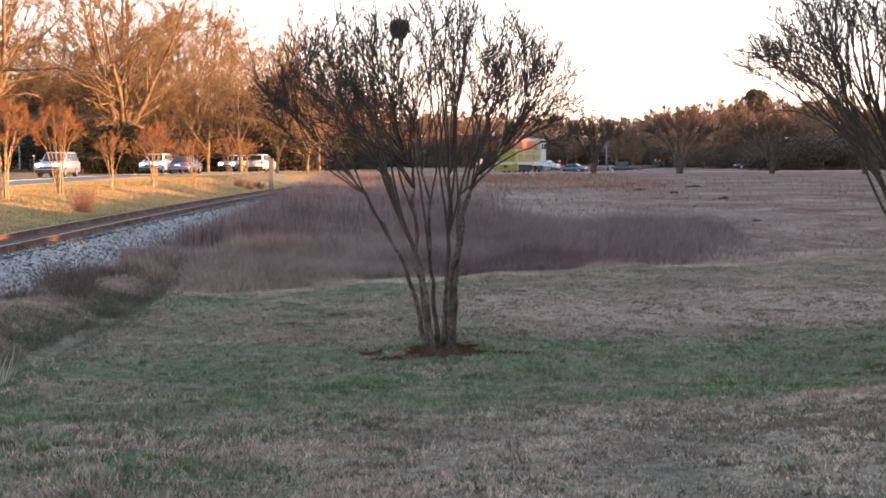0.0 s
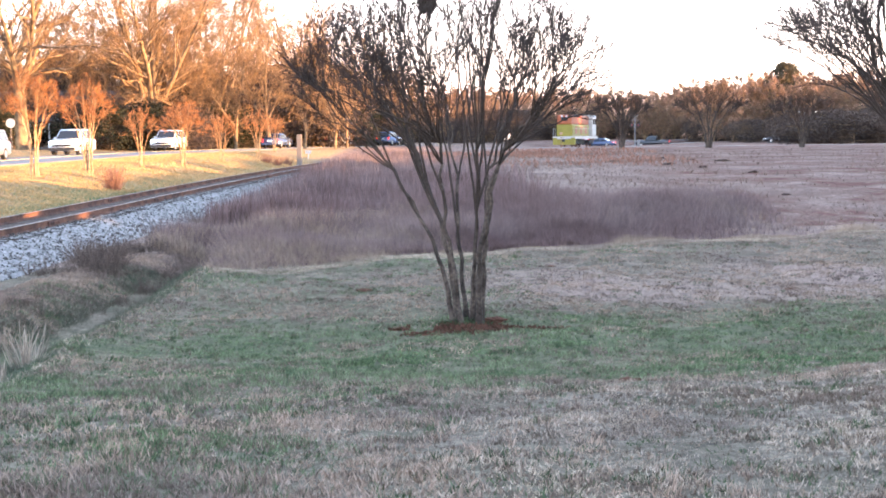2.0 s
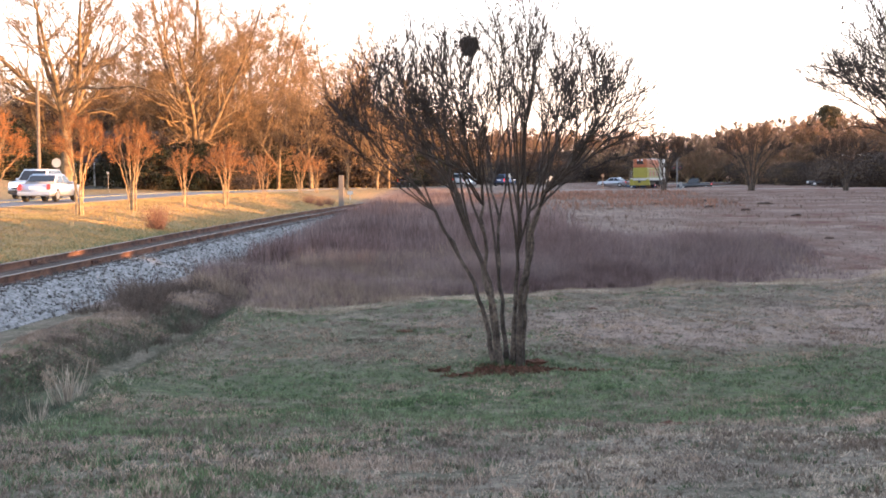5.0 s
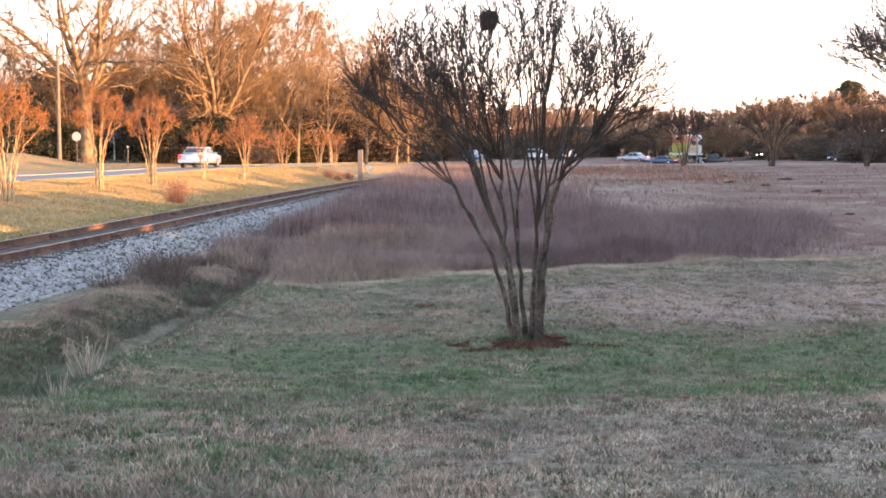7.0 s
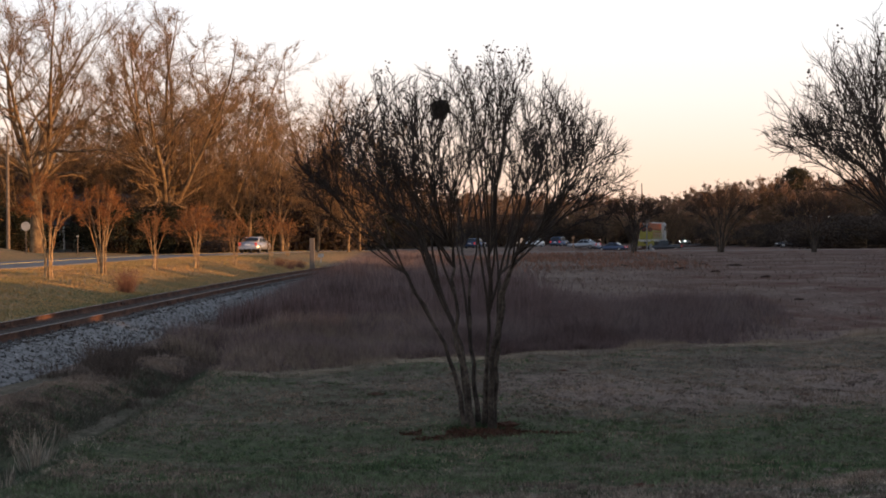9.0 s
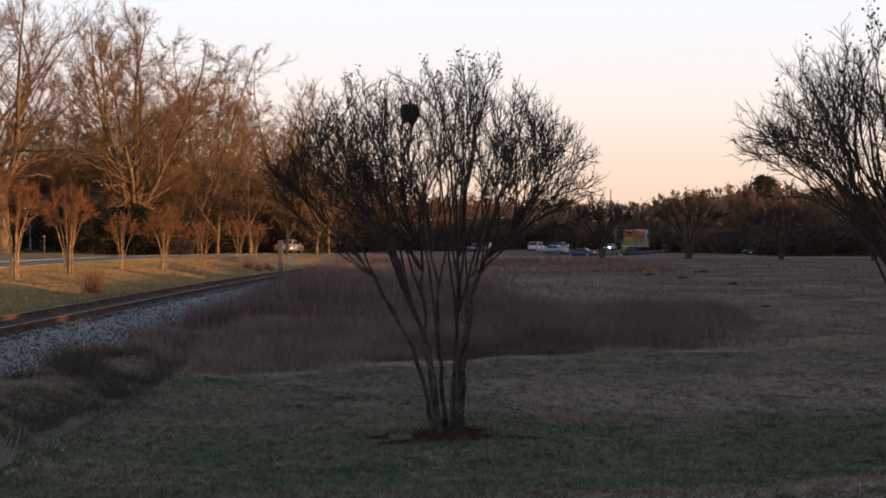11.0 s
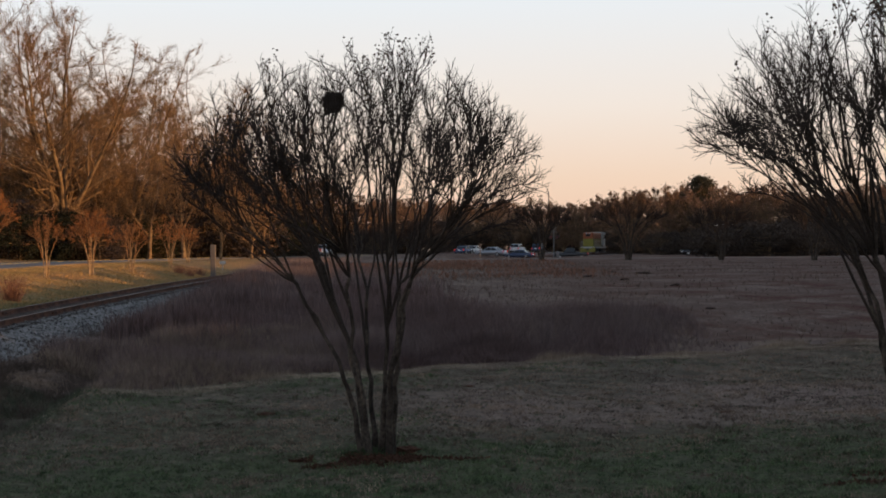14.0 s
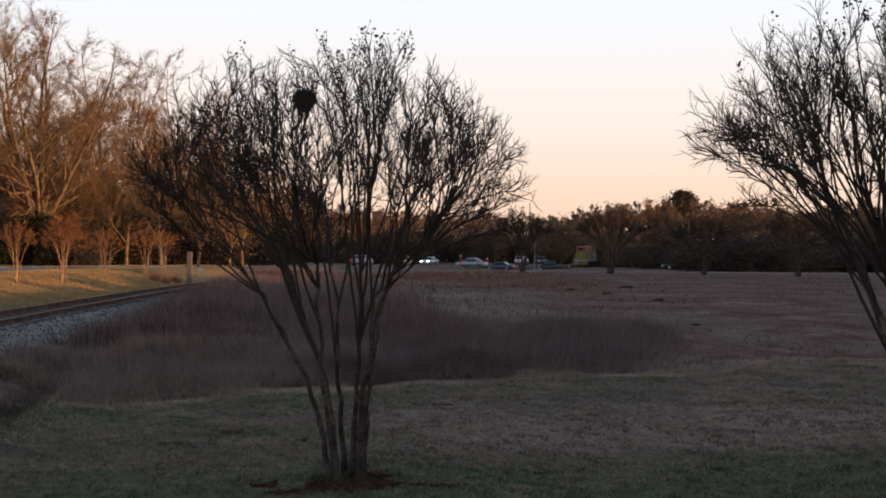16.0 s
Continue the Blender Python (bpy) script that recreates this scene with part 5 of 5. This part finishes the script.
# bird's nest: a tangle of twigs in the crown
def nest():
    rng = np.random.default_rng(3)
    n = thing("bird_nest", (MAIN[0] - 0.5, MAIN[1] - 0.5, MAIN[2] + 4.48), "dark ball-shaped twig nest in the bare crown", "nest")
    t = Tubes(3)
    for _ in range(420):
        d = unit(rng.normal(size=3)) * np.array((0.10, 0.10, 0.11))
        e = unit(np.cross(d, rng.normal(size=3))) * rng.uniform(0.04, 0.12)
        p = d * rng.uniform(0.4, 1.0)
        p[0] *= 1.05 + 4.5 * p[2]
        p[2] += 0.35 * abs(p[0]) - 0.02
        t.add(np.array([p - e, p + d * 0.25, p + e]), [0.005, 0.006, 0.004])
    tagged(t.done("twig_mass", TWIG, n), kind="stuff")
    bm = bmesh.new()
    bmesh.ops.create_icosphere(bm, subdivisions=4, radius=0.078)
    for v in bm.verts:
        v.co.x *= 1.15 + 6.0 * v.co.z
        v.co.z += 0.35 * abs(v.co.x) - 0.02
        v.co *= 1 + 0.9 * noise.noise(v.co * 9) + 0.5 * noise.noise(v.co * 30)
    part("bowl", bm, TWIG, n)


nest()


# mulch rings under the two trees
def mulch(at, seed, rx, ry):
    rng = np.random.default_rng(seed)
    n = 1500
    a, q = rng.uniform(0, 2 * math.pi, n), np.sqrt(rng.random(n))
    wob = 1 + 0.25 * np.sin(a * 3 + seed) + 0.15 * np.sin(a * 7)
    x, y = at[0] + np.cos(a) * q * rx * wob, at[1] + np.sin(a) * q * ry * wob - 0.5
    keep = patchy(x, y, 0.45, seed + 20) > 0.45
    x, y, q = x[keep], y[keep], q[keep]
    z = land(x, y) + 0.03 * (1 - q)
    p = np.stack([x, y, z], -1)
    ob = leafage("mulch", p, 0.05, MULCH, None, rng, 2.0)
    tagged(ob, "red-brown bark mulch round the tree's foot", "mulch", kind="stuff")


mulch(MAIN, 1, 1.05, 0.5)
mulch(RIGHT, 2, 1.3, 0.55)

# the row of rust-leaved crape myrtles on the verge
ROW = [(-21.4, 50.3, 4.25, 1.4, 5000), (-17.93, 61.5, 4.5, 1.34, 5200), (-15.87, 67.4, 4.3, 1.25, 4600), (-13.85, 75, 3.3, 1.0, 1100), (-12.20, 82, 3.65, 1.33, 4800), (-10.73, 90, 3.25, 1.0, 1100), (-9.26, 102, 3.5, 1.2, 1500), (-8.6, 112, 3.0, 0.9, 700)]
for k, (turn, far, h, w, leaves) in enumerate(ROW):
    full = leaves > 4000
    crape_myrtle("crape_myrtle", polar(turn, far), 40 + k, h, w, 8 if full else 6,
                 "small crape myrtle with rust-orange leaves on the verge" if full else "thin small crape myrtle nearly bare on the verge",
                 "crape myrtles along the road", bark=PALE_BARK, twig=RUST_TWIG, detail=0.7, leaves=leaves, leaf_mat=RUST_LEAF, twig_size=1.35, scale_r=1.0, forks=5, tight=0.55, sag=0.38, leaf_size=0.028, shoot=1.25)

# bare crape myrtles at the field's far side
seeds_spread = 2.4
for k, (turn, far, h, w) in enumerate([(5.40, 97, 3.9, 2.1), (8.80, 96, 4.1, 2.4), (12.40, 96, 3.6, 2.1), (15.9, 95, 3.9, 2.3)]):
    crape_myrtle("crape_myrtle", polar(turn, far), 60 + k, h, w, 8, "bare grey crape myrtle with dark seed clusters by the field", "crape myrtles by the field",
                 twig_size=2.6, detail=0.75, seeds=90, scale_r=1.4, forks=6, shoot=1.3, tight=0.5)

# tall bare trees beyond the road
tall = "tall leafless oak with ascending limbs beyond the road"
bare_tree("tree", polar(-13.5, 140), 101, 26.3, 1.4, tall, "tall trees by the road", forks=8, first=0.2, density=1.2, twig_r=0.018, leaves=3500, leaf_mat=TAN_LEAF, leaf_size=0.09)
bare_tree("tree", polar(-18.35, 132), 102, 26.5, 2.0, tall, "tall trees by the road", forks=6, first=0.3, density=1.25, thick=1.0, twig_r=0.018)
far_a = bare_tree("tree", polar(-10.6, 152), 103, 24.0, 1.15, tall, "woods by the road", forks=5, thick=0.6, first=0.24, density=0.85, twig_r=0.02, leaves=4000, leaf_mat=TAN_LEAF, leaf_size=0.08)
far_b = bare_tree("tree", polar(-8.0, 162), 104, 22.5, 1.0, tall, "woods by the road", forks=5, thick=0.6, first=0.22, density=0.85, twig_r=0.022)
far_c = bare_tree("tree", polar(-15.9, 156), 105, 21.0, 1.0, tall, "woods by the road", forks=4, thick=0.6, first=0.26, density=0.85, twig_r=0.02, leaves=4000, leaf_mat=TAN_LEAF, leaf_size=0.08)
rng = np.random.default_rng(77)
LEFT_WOODS = [(-23.5, 120, 1.0), (-21.5, 140, 0.95), (-20.2, 150, 0.8), (-17.0, 150, 0.9), (-12.2, 142, 0.9), (-9.6, 150, 0.95), (-7.3, 150, 0.8), (-6.4, 160, 0.85), (-5.2, 175, 0.8), (-26, 130, 1.1), (-22.4, 160, 1.0), (-19.4, 165, 1.0), (-16.4, 168, 1.0), (-14.4, 165, 0.95), (-12.4, 170, 1.0), (-10.0, 172, 0.95), (-8.6, 165, 0.85), (-7.0, 175, 0.9), (-15.6, 148, 0.85), (-16.7, 160, 1.0), (-19.9, 145, 0.95), (-12.9, 158, 1.0), (-11.4, 150, 1.0)]
for k, (turn, far, s) in enumerate(LEFT_WOODS):
    m = pose(*polar(turn, far * 1.13), 0, 0, rng.uniform(0, 360))
    s *= 0.76 if turn < -13 else 0.98
    copy_thing((far_a, far_b, far_c)[k % 3], m).scale = (s * rng.uniform(1.1, 1.35),) * 2 + (s,)

# the woods behind the field, far off
far_d = bare_tree("tree", polar(9.0, 300), 111, 15.0, 1.3, "leafless brown tree in the far woods", "far woods", forks=5, first=0.08, density=0.6, twig_r=0.04, leaves=6000, leaf_mat=FAR_LEAF, leaf_size=0.15)
far_e = bare_tree("tree", polar(11.0, 310), 112, 14.0, 1.3, "leafless brown tree in the far woods", "far woods", forks=5, first=0.1, density=0.6, twig_r=0.04, leaves=6000, leaf_mat=FAR_LEAF, leaf_size=0.15)
FAR_TOP = [(-6, 16), (-4, 15), (-2, 14.2), (0, 13.5), (2, 13), (4, 13), (6, 12), (8, 13.5), (9.2, 17), (10, 16), (11.7, 17.5), (13, 17), (16, 16.5), (20, 15.5), (26, 16)]
for k in range(104):
    turn = -7 + 31 * (k + rng.uniform(-0.4, 0.4)) / 103
    far = rng.uniform(270, 330)
    far += 50 if 1.0 < turn < 9.5 else 0
    s = np.interp(turn, [a for a, _ in FAR_TOP], [b for _, b in FAR_TOP]) * far / 300 / 15.0 * rng.uniform(0.78, 1.02)
    copy_thing((far_d, far_e)[k % 2], pose(*polar(turn, far), 0, 0, rng.uniform(0, 360))).scale = (s * 1.15, s * 1.15, s)

# evergreens: the dark understorey by the road and along the far woods
pine = evergreen("evergreen", polar(11.75, 285), 121, 14.6, 10.0, "dark round-topped pine in the far woods", "evergreens", clumps=60, leaf=0.24, low=0.3, per=130, taper=0.9, mat=OLIVE)
shrub = evergreen("thicket", polar(-12.0, 136), 122, 4.0, 6.0, "dark brown tangled thicket beyond the road", "thickets", clumps=90, leaf=0.085, low=0.02, per=90, mat=THICKET)
hedge = evergreen("evergreen_shrub", polar(-13.0, 138), 123, 4.0, 5.5, "dark dense evergreen shrub beyond the road", "evergreens", clumps=90, leaf=0.09, low=0.02, per=90)
for k in range(50):
    turn = -24 + 20 * (k + rng.uniform(-0.4, 0.4)) / 49
    far = rng.uniform(134, 150) + max(0, turn + 14) * 4
    s = rng.uniform(0.8, 1.45)
    if -17.2 < turn < -15.9 or -21.7 < turn < -20.9:       # the houses' front gardens
        far += 18
    copy_thing(hedge if k % 3 else shrub, pose(*polar(turn, far), 0, 0, rng.uniform(0, 360))).scale = (s, s, s * rng.uniform(0.8, 1.2))
for k in range(96):
    turn = -6 + 32 * (k + rng.uniform(-0.4, 0.4)) / 95
    far = rng.uniform(235, 300) if turn < 12 else rng.uniform(170, 260)
    far += 80 if 1.0 < turn < 9.5 else 0        # clear of the railway
    s = rng.uniform(0.85, 1.4)
    copy_thing(shrub, pose(*polar(turn, far), 0, 0, rng.uniform(0, 360))).scale = (s * 1.3, s * 1.3, s * far / 250)

for k in range(20):
    turn = -26 + 22 * (k + rng.uniform(-0.4, 0.4)) / 19
    s = rng.uniform(1.8, 2.6)
    copy_thing(shrub, pose(*polar(turn, rng.uniform(185, 215)), 0, 0, rng.uniform(0, 360))).scale = (s, s, s * 1.1)

# small bare trees along the wood's edge
for k in range(18):
    turn = -23.5 + 18 * (k + rng.uniform(-0.4, 0.4)) / 17
    s = rng.uniform(0.38, 0.62)
    copy_thing((far_a, far_c)[k % 2], pose(*polar(turn, rng.uniform(140, 152)), 0, 0, rng.uniform(0, 360))).scale = (s * 1.2, s * 1.2, s)
# taller brown brush under the trees by the road
for k in range(16):
    turn = -24 + 18 * (k + rng.uniform(-0.4, 0.4)) / 15
    s = rng.uniform(1.4, 2.1)
    copy_thing(shrub, pose(*polar(turn, rng.uniform(158, 172)), 0, 0, rng.uniform(0, 360))).scale = (s * 0.9, s * 0.9, s * 1.15)

# a wood added out of view to the right, tall beside the trees and low beside the railway's far part: it keeps the low
# sun off lawn and field
shade = evergreen("evergreen", (47.0, -64, ground_z(47.0, -64)), 131, 10.0, 7.0, "dense evergreen added out of view to cast shade", "wood beside the lawn", clumps=200, leaf=0.7, low=0.02, per=26)
for k in range(24):
    y = -60 + 3.1 * k + rng.uniform(-0.6, 0.6)
    x = 46 + 4 * (k % 2) + rng.uniform(-1, 1)
    h = rng.uniform(1.3, 1.5)
    copy_thing(shade, pose(x, y, ground_z(x, y), 0, 0, rng.uniform(0, 360))).scale = (1.05, 1.05, h)
for k in range(30):
    y = 14 + 2.9 * k + rng.uniform(-0.5, 0.5)
    x = 45 + 3 * (k % 2) + rng.uniform(-0.8, 0.8)
    h = rng.uniform(0.57, 0.63) if y < 38 else rng.uniform(0.5, 0.57)
    copy_thing(shade, pose(x, y, ground_z(x, y) * 0.4, 0, 0, rng.uniform(0, 360))).scale = (0.62, 0.62, h)
# slim cedars added above the low part, also unseen, whose long shadows stripe the verge
for k in range(12):
    y = 17 + 6.4 * k + rng.uniform(-1.5, 1.5)
    x = rng.uniform(49, 56)
    w = rng.uniform(0.12, 0.3)
    copy_thing(shade, pose(x, y, ground_z(x, y) * 0.4, 0, 0, 40 * y)).scale = (w, w, rng.uniform(0.62, 0.8))
# a taller stand added far off to the right, out of view, which shades the foot of the far woods
for k in range(26):
    x, y = 150 + 5 * (k % 3), 122 + 8.8 * k + rng.uniform(-1, 1)
    copy_thing(shade, pose(x, y, ground_z(x, y), 0, 0, 50 * k)).scale = (1.6, 1.6, rng.uniform(1.5, 1.8))

build_grass()

# bushes in the ditch and by the ballast
for k, (x, y, h, w, c) in enumerate([(-6.1, 22.6, 0.35, 0.6, 50), (-6.1, 23.8, 0.5, 0.7, 80), (-6.0, 25.2, 0.6, 0.8, 90), (-5.95, 26.8, 0.65, 0.9, 90), (-6.0, 28.6, 0.7, 1.0, 80), (-6.2, 30.6, 0.7, 1.1, 80),
                                     (-7.1, 25.6, 0.5, 0.7, 50), (-7.35, 26.4, 0.75, 0.8, 80), (-7.7, 27.6, 0.8, 1.0, 100), (-8.1, 29.2, 0.75, 1.0, 90), (-7.6, 30.5, 0.6, 1.1, 70), (-8.0, 25.4, 0.55, 0.7, 60),
                                     (-8.3, 36, 0.6, 1.2, 70), (-8.2, 41, 0.7, 1.4, 80), (-8.3, 46, 0.65, 1.4, 70), (-8.4, 52, 0.6, 1.4, 60), (-13.9, 37, 0.4, 1.1, 60)]):
    twig_bush("bush", (x, y, ground_z(x, y)), 200 + k, h * 0.68, w * 1.3, DITCH_TWIG, "leafless dark brown bush in the ditch", int(c * 1.6), 0.0045)
grass_clump("grass_clump", polar(-14.95, 59), 220, 1.1, 1.2, RED_STRAW, "golden broom grass clump beside the railway")
for k, (turn, far) in enumerate([(-8.9, 98), (-8.5, 97), (-6.3, 84), (-8.1, 100)]):
    grass_clump("grass_clump", polar(turn, far), 221 + k, 0.7, 1.3, RED_STRAW, "russet broom grass clump beside the railway", 160)
grass_clump("grass_clump", polar(-18.5, 18.2), 230, 0.62, 0.75, PALE, "pale dry reeds in the ditch", 60)
grass_clump("grass_clump", polar(-19.6, 15.6), 231, 0.4, 0.5, PALE, "pale dry reeds in the ditch", 30)


# clods of red earth and a stub at the tree's foot
def clod(at, seed, size, label, mat, name="earth_clod", category="clod"):
    r = np.random.default_rng(seed)
    bm = bmesh.new()
    bmesh.ops.create_icosphere(bm, subdivisions=3, radius=size)
    off = Vector(r.normal(size=3) * 9)
    for v in bm.verts:
        d = v.co / size
        v.co *= 1 + 0.75 * noise.noise(d * 1.6 + off) + 0.3 * noise.noise(d * 5 + off)
        v.co = Vector((v.co.x * 1.1, v.co.y * 0.6, v.co.z * 0.38)) + Vector(at)
    tagged(part(name, bm, mat), label, category)


for k, (turn, far, size) in enumerate([(5.6, 12.9, 0.1), (6.6, 12.8, 0.05), (-5.05, 24.2, 0.12), (9.0, 15.0, 0.06), (2.5, 27.5, 0.08), (12.0, 24.5, 0.07), (-2.0, 27.0, 0.06)]):
    clod(polar(turn, far), 300 + k, size, "small clod of red-brown earth on the lawn", MULCH)
for k, (turn, far, size) in enumerate([(9.35, 70, 0.3), (7.2, 66, 0.22), (8.1, 72, 0.2), (6.9, 74, 0.22), (10.6, 58, 0.22), (5.0, 70, 0.2), (11.8, 48, 0.16), (8.6, 62, 0.18)]):
    clod(polar(turn, far), 320 + k, size, "dark clod of earth on the field", DARK_EARTH)
clod((MAIN[0] + 0.38, MAIN[1] + 0.05, MAIN[2] + 0.05), 340, 0.13, "reddish cut stub at the foot of the tree", MULCH, "stump", "stump")

# houses beyond the road
house((-43, 142, ground_z(-43, 142)), 6, 11, 8, 3.2, 5.6, CREAM, "cream wooden house with a porch behind the trees")
house((-53.5, 128, ground_z(-53.5, 128)), 12, 9, 7, 3.0, 5.2, BLUE_WHITE, "pale blue-white wooden house behind the trees", False)

# poles and signs
utility_pole(polar(-19.4, 118), 9.2, "weathered wooden utility pole beside the road", arm=False)
utility_pole(polar(13.35, 235), 5.2, "wooden street lamp pole with lit lamp", True)
utility_pole(polar(12.7, 255), 5.4, "distant street lamp with lit lamp", True)
sign(polar(-18.75, 112), 2.1, 0.7, "round", "white round railway sign beside the road", mat=DULL_WHITE, post=POST_GREY)
sign(polar(0.85, 112), 0.8, 0.6, "diamond", "white diamond sign beside the railway", mat=DULL_WHITE)
sign(polar(-7.25, 112), 0.55, 0.45, "plain", "small white sign beside the road", mat=DULL_WHITE)
sign(polar(-16.8, 116), 1.6, 0.2, "plain", "grey marker post beside the road", mat=DULL_WHITE, post=POST_GREY)
crossing_signal(polar(5.9, 180), "railway crossing signal with crossbuck", 0)
sign(polar(2.95, 140), 1.4, 0.3, "plain", "small grey marker sign beside the railway", mat=POST_GREY, post=POST_GREY)


def post(at):
    p = thing("concrete_post", at, "grey square concrete post beside the railway", "post")
    bm = bmesh.new()
    box(bm, (0.34, 0.34, 2.7), (0, 0, 0.95), bevel=0.03)
    part("shaft", bm, POST_GREY, p)


post(polar(-7.6, 100))


def antenna(at, h):
    a = thing("antenna_mast", at, "thin far radio mast above the woods", "mast")
    bm = bmesh.new()
    rod(bm, 0.35, h, (0, 0, h / 2 - 0.5), sides=6, top=0.2)
    part("mast", bm, DARK_METAL, a)


antenna(polar(5.72, 520), 22)


def fence(at, turn, panels):
    f = thing("fence", at, "white board fence beside the side road", "fence", turn=turn)
    for k in range(panels + 1):
        bm = bmesh.new()
        box(bm, (0.14, 0.14, 1.5), (k * 2.4, 0, 0.5), bevel=0.01)
        part("post", bm, DULL_WHITE, f)
    for k in range(panels):
        for z in (0.45, 0.8, 1.12):
            bm = bmesh.new()
            box(bm, (2.36, 0.04, 0.14), (k * 2.4 + 1.2, -0.09, z), bevel=0.006)
            part("rail_board", bm, DULL_WHITE, f)


fence(polar(13.7, 225), 2, 2)

# vehicles that stand beyond the field
for turn, far, style, paint, label, rot in ((6.6, 240, "truck", CAR_BLACK, "dark pickup truck parked beyond the field", 80), (3.4, 215, "sedan", CAR_SILVER, "silver sedan parked beyond the railway", 60),
                                            (4.5, 225, "sedan", CAR_BLUE, "dark blue sedan parked beyond the railway", 70),
                                            (11.5, 240, "sedan", CAR_BLACK, "dark sedan parked beyond the field", 92)):
    c = car(label, paint, style, group="parked vehicles")
    c.matrix_world = pose(*polar(turn, far), 0, 0, rot)

# ------------------------------------------------------------ moving vehicles
CARS = {
    "silver": car("silver SUV with lit headlights on the road", CAR_SILVER, "suv", True),
    "white_a": car("white SUV with lit headlights on the road", CAR_WHITE, "suv", True),
    "white_b": car("white SUV with lit headlights on the road", CAR_WHITE, "suv", True),
    "blue_away": car("dark blue sedan driving away on the road", CAR_BLUE, "sedan"),
    "white_away": car("white SUV driving away on the road", CAR_WHITE, "suv"),
    "blue_far": car("dark SUV driving away far down the road", CAR_BLUE, "suv"),
    "sedan_away": car("silver sedan driving away on the road", CAR_SILVER, "sedan"),
    "far_lights": car("white car with bright headlights far down the road", CAR_WHITE, "sedan", True),
}
LOCO = locomotive()


def road_spot(turn, lane):
    """Where the line of sight at this many degrees meets the lane."""
    ys = np.linspace(-20, 520, 4000)
    xs = road_x(ys) + lane
    a = np.degrees(np.arctan2(xs, ys))
    y = float(np.interp(turn, a, ys))
    return y


def road_pose(y, lane, away):
    x = float(road_x(y)) + lane
    h = math.degrees(math.atan2(float(road_x(y + 2) - road_x(y - 2)), 4.0))
    return pose(x, y, float(road_z(y)) + 0.045, 0, 0, -h if away else 180 - h)


# degrees of turn at the camera, by time; +1 lane is that of cars driving away
DRIVES = {
    "silver": (-1.8, False, [(0, -15.9), (1, -18.8), (16, -62)]),
    "white_a": (-1.8, False, [(0, -12.1), (1.5, -15.4), (3.5, -20.4), (16, -62)]),
    "white_b": (-1.8, False, [(0, -9.1), (1.5, -11.8), (3.5, -16.0), (6, -22.5), (16, -55)]),
    "blue_away": (1.8, True, [(0, -11.0), (1, -9.8), (2, -8.5), (3, -7.4), (6, -4.2), (9, -1.0), (16, 3.4)]),
    "white_away": (1.8, True, [(0, -8.0), (1, -7.0), (2, -6.0), (3.5, -4.4), (6, -1.5), (9, 1.4), (16, 5.4)]),
    "blue_far": (1.8, True, [(0, -5.8), (1, -4.9), (2, -4.0), (3.5, -2.6), (6, 0.0), (9, 2.4), (16, 6.2)]),
    "sedan_away": (1.8, True, [(0, -38), (3.5, -24.5), (5.8, -16.9), (7, -14.0), (8, -12.0), (9, -9.9), (11.5, -6.6), (16, -1.0)]),
    "far_lights": (-1.8, False, [(0, 10.2), (6, 8.8), (9, 7.4), (12, 4.6), (13.5, 2.9), (16, 1.7)]),
}


def motions():
    for key, (lane, away, rows) in DRIVES.items():
        spots = [(t, road_spot(a, lane)) for t, a in rows]
        times = sorted({round(v, 2) for v in np.arange(0, 16.01, 0.5)} | {float(t) for t, _ in rows})
        ys = np.interp(times, [t for t, _ in spots], [y for _, y in spots])
        walk(CARS[key], [(t, road_pose(float(y), lane, away)) for t, y in zip(times, ys)])
    rows = []
    for t in np.arange(0, 16.01, 1.0):
        y = float(np.interp(t, [0, 1.5, 3.5, 7, 9, 12.5, 16], [172, 182, 197, 225, 241, 270, 297])) + 7
        h = math.degrees(math.atan2(float(track_x(y + 5) - track_x(y - 5)), 10.0))
        rows.append((float(t), pose(float(track_x(y)), y, float(track_z(y)), 0, 0, -h)))
    walk(LOCO, rows)


motions()
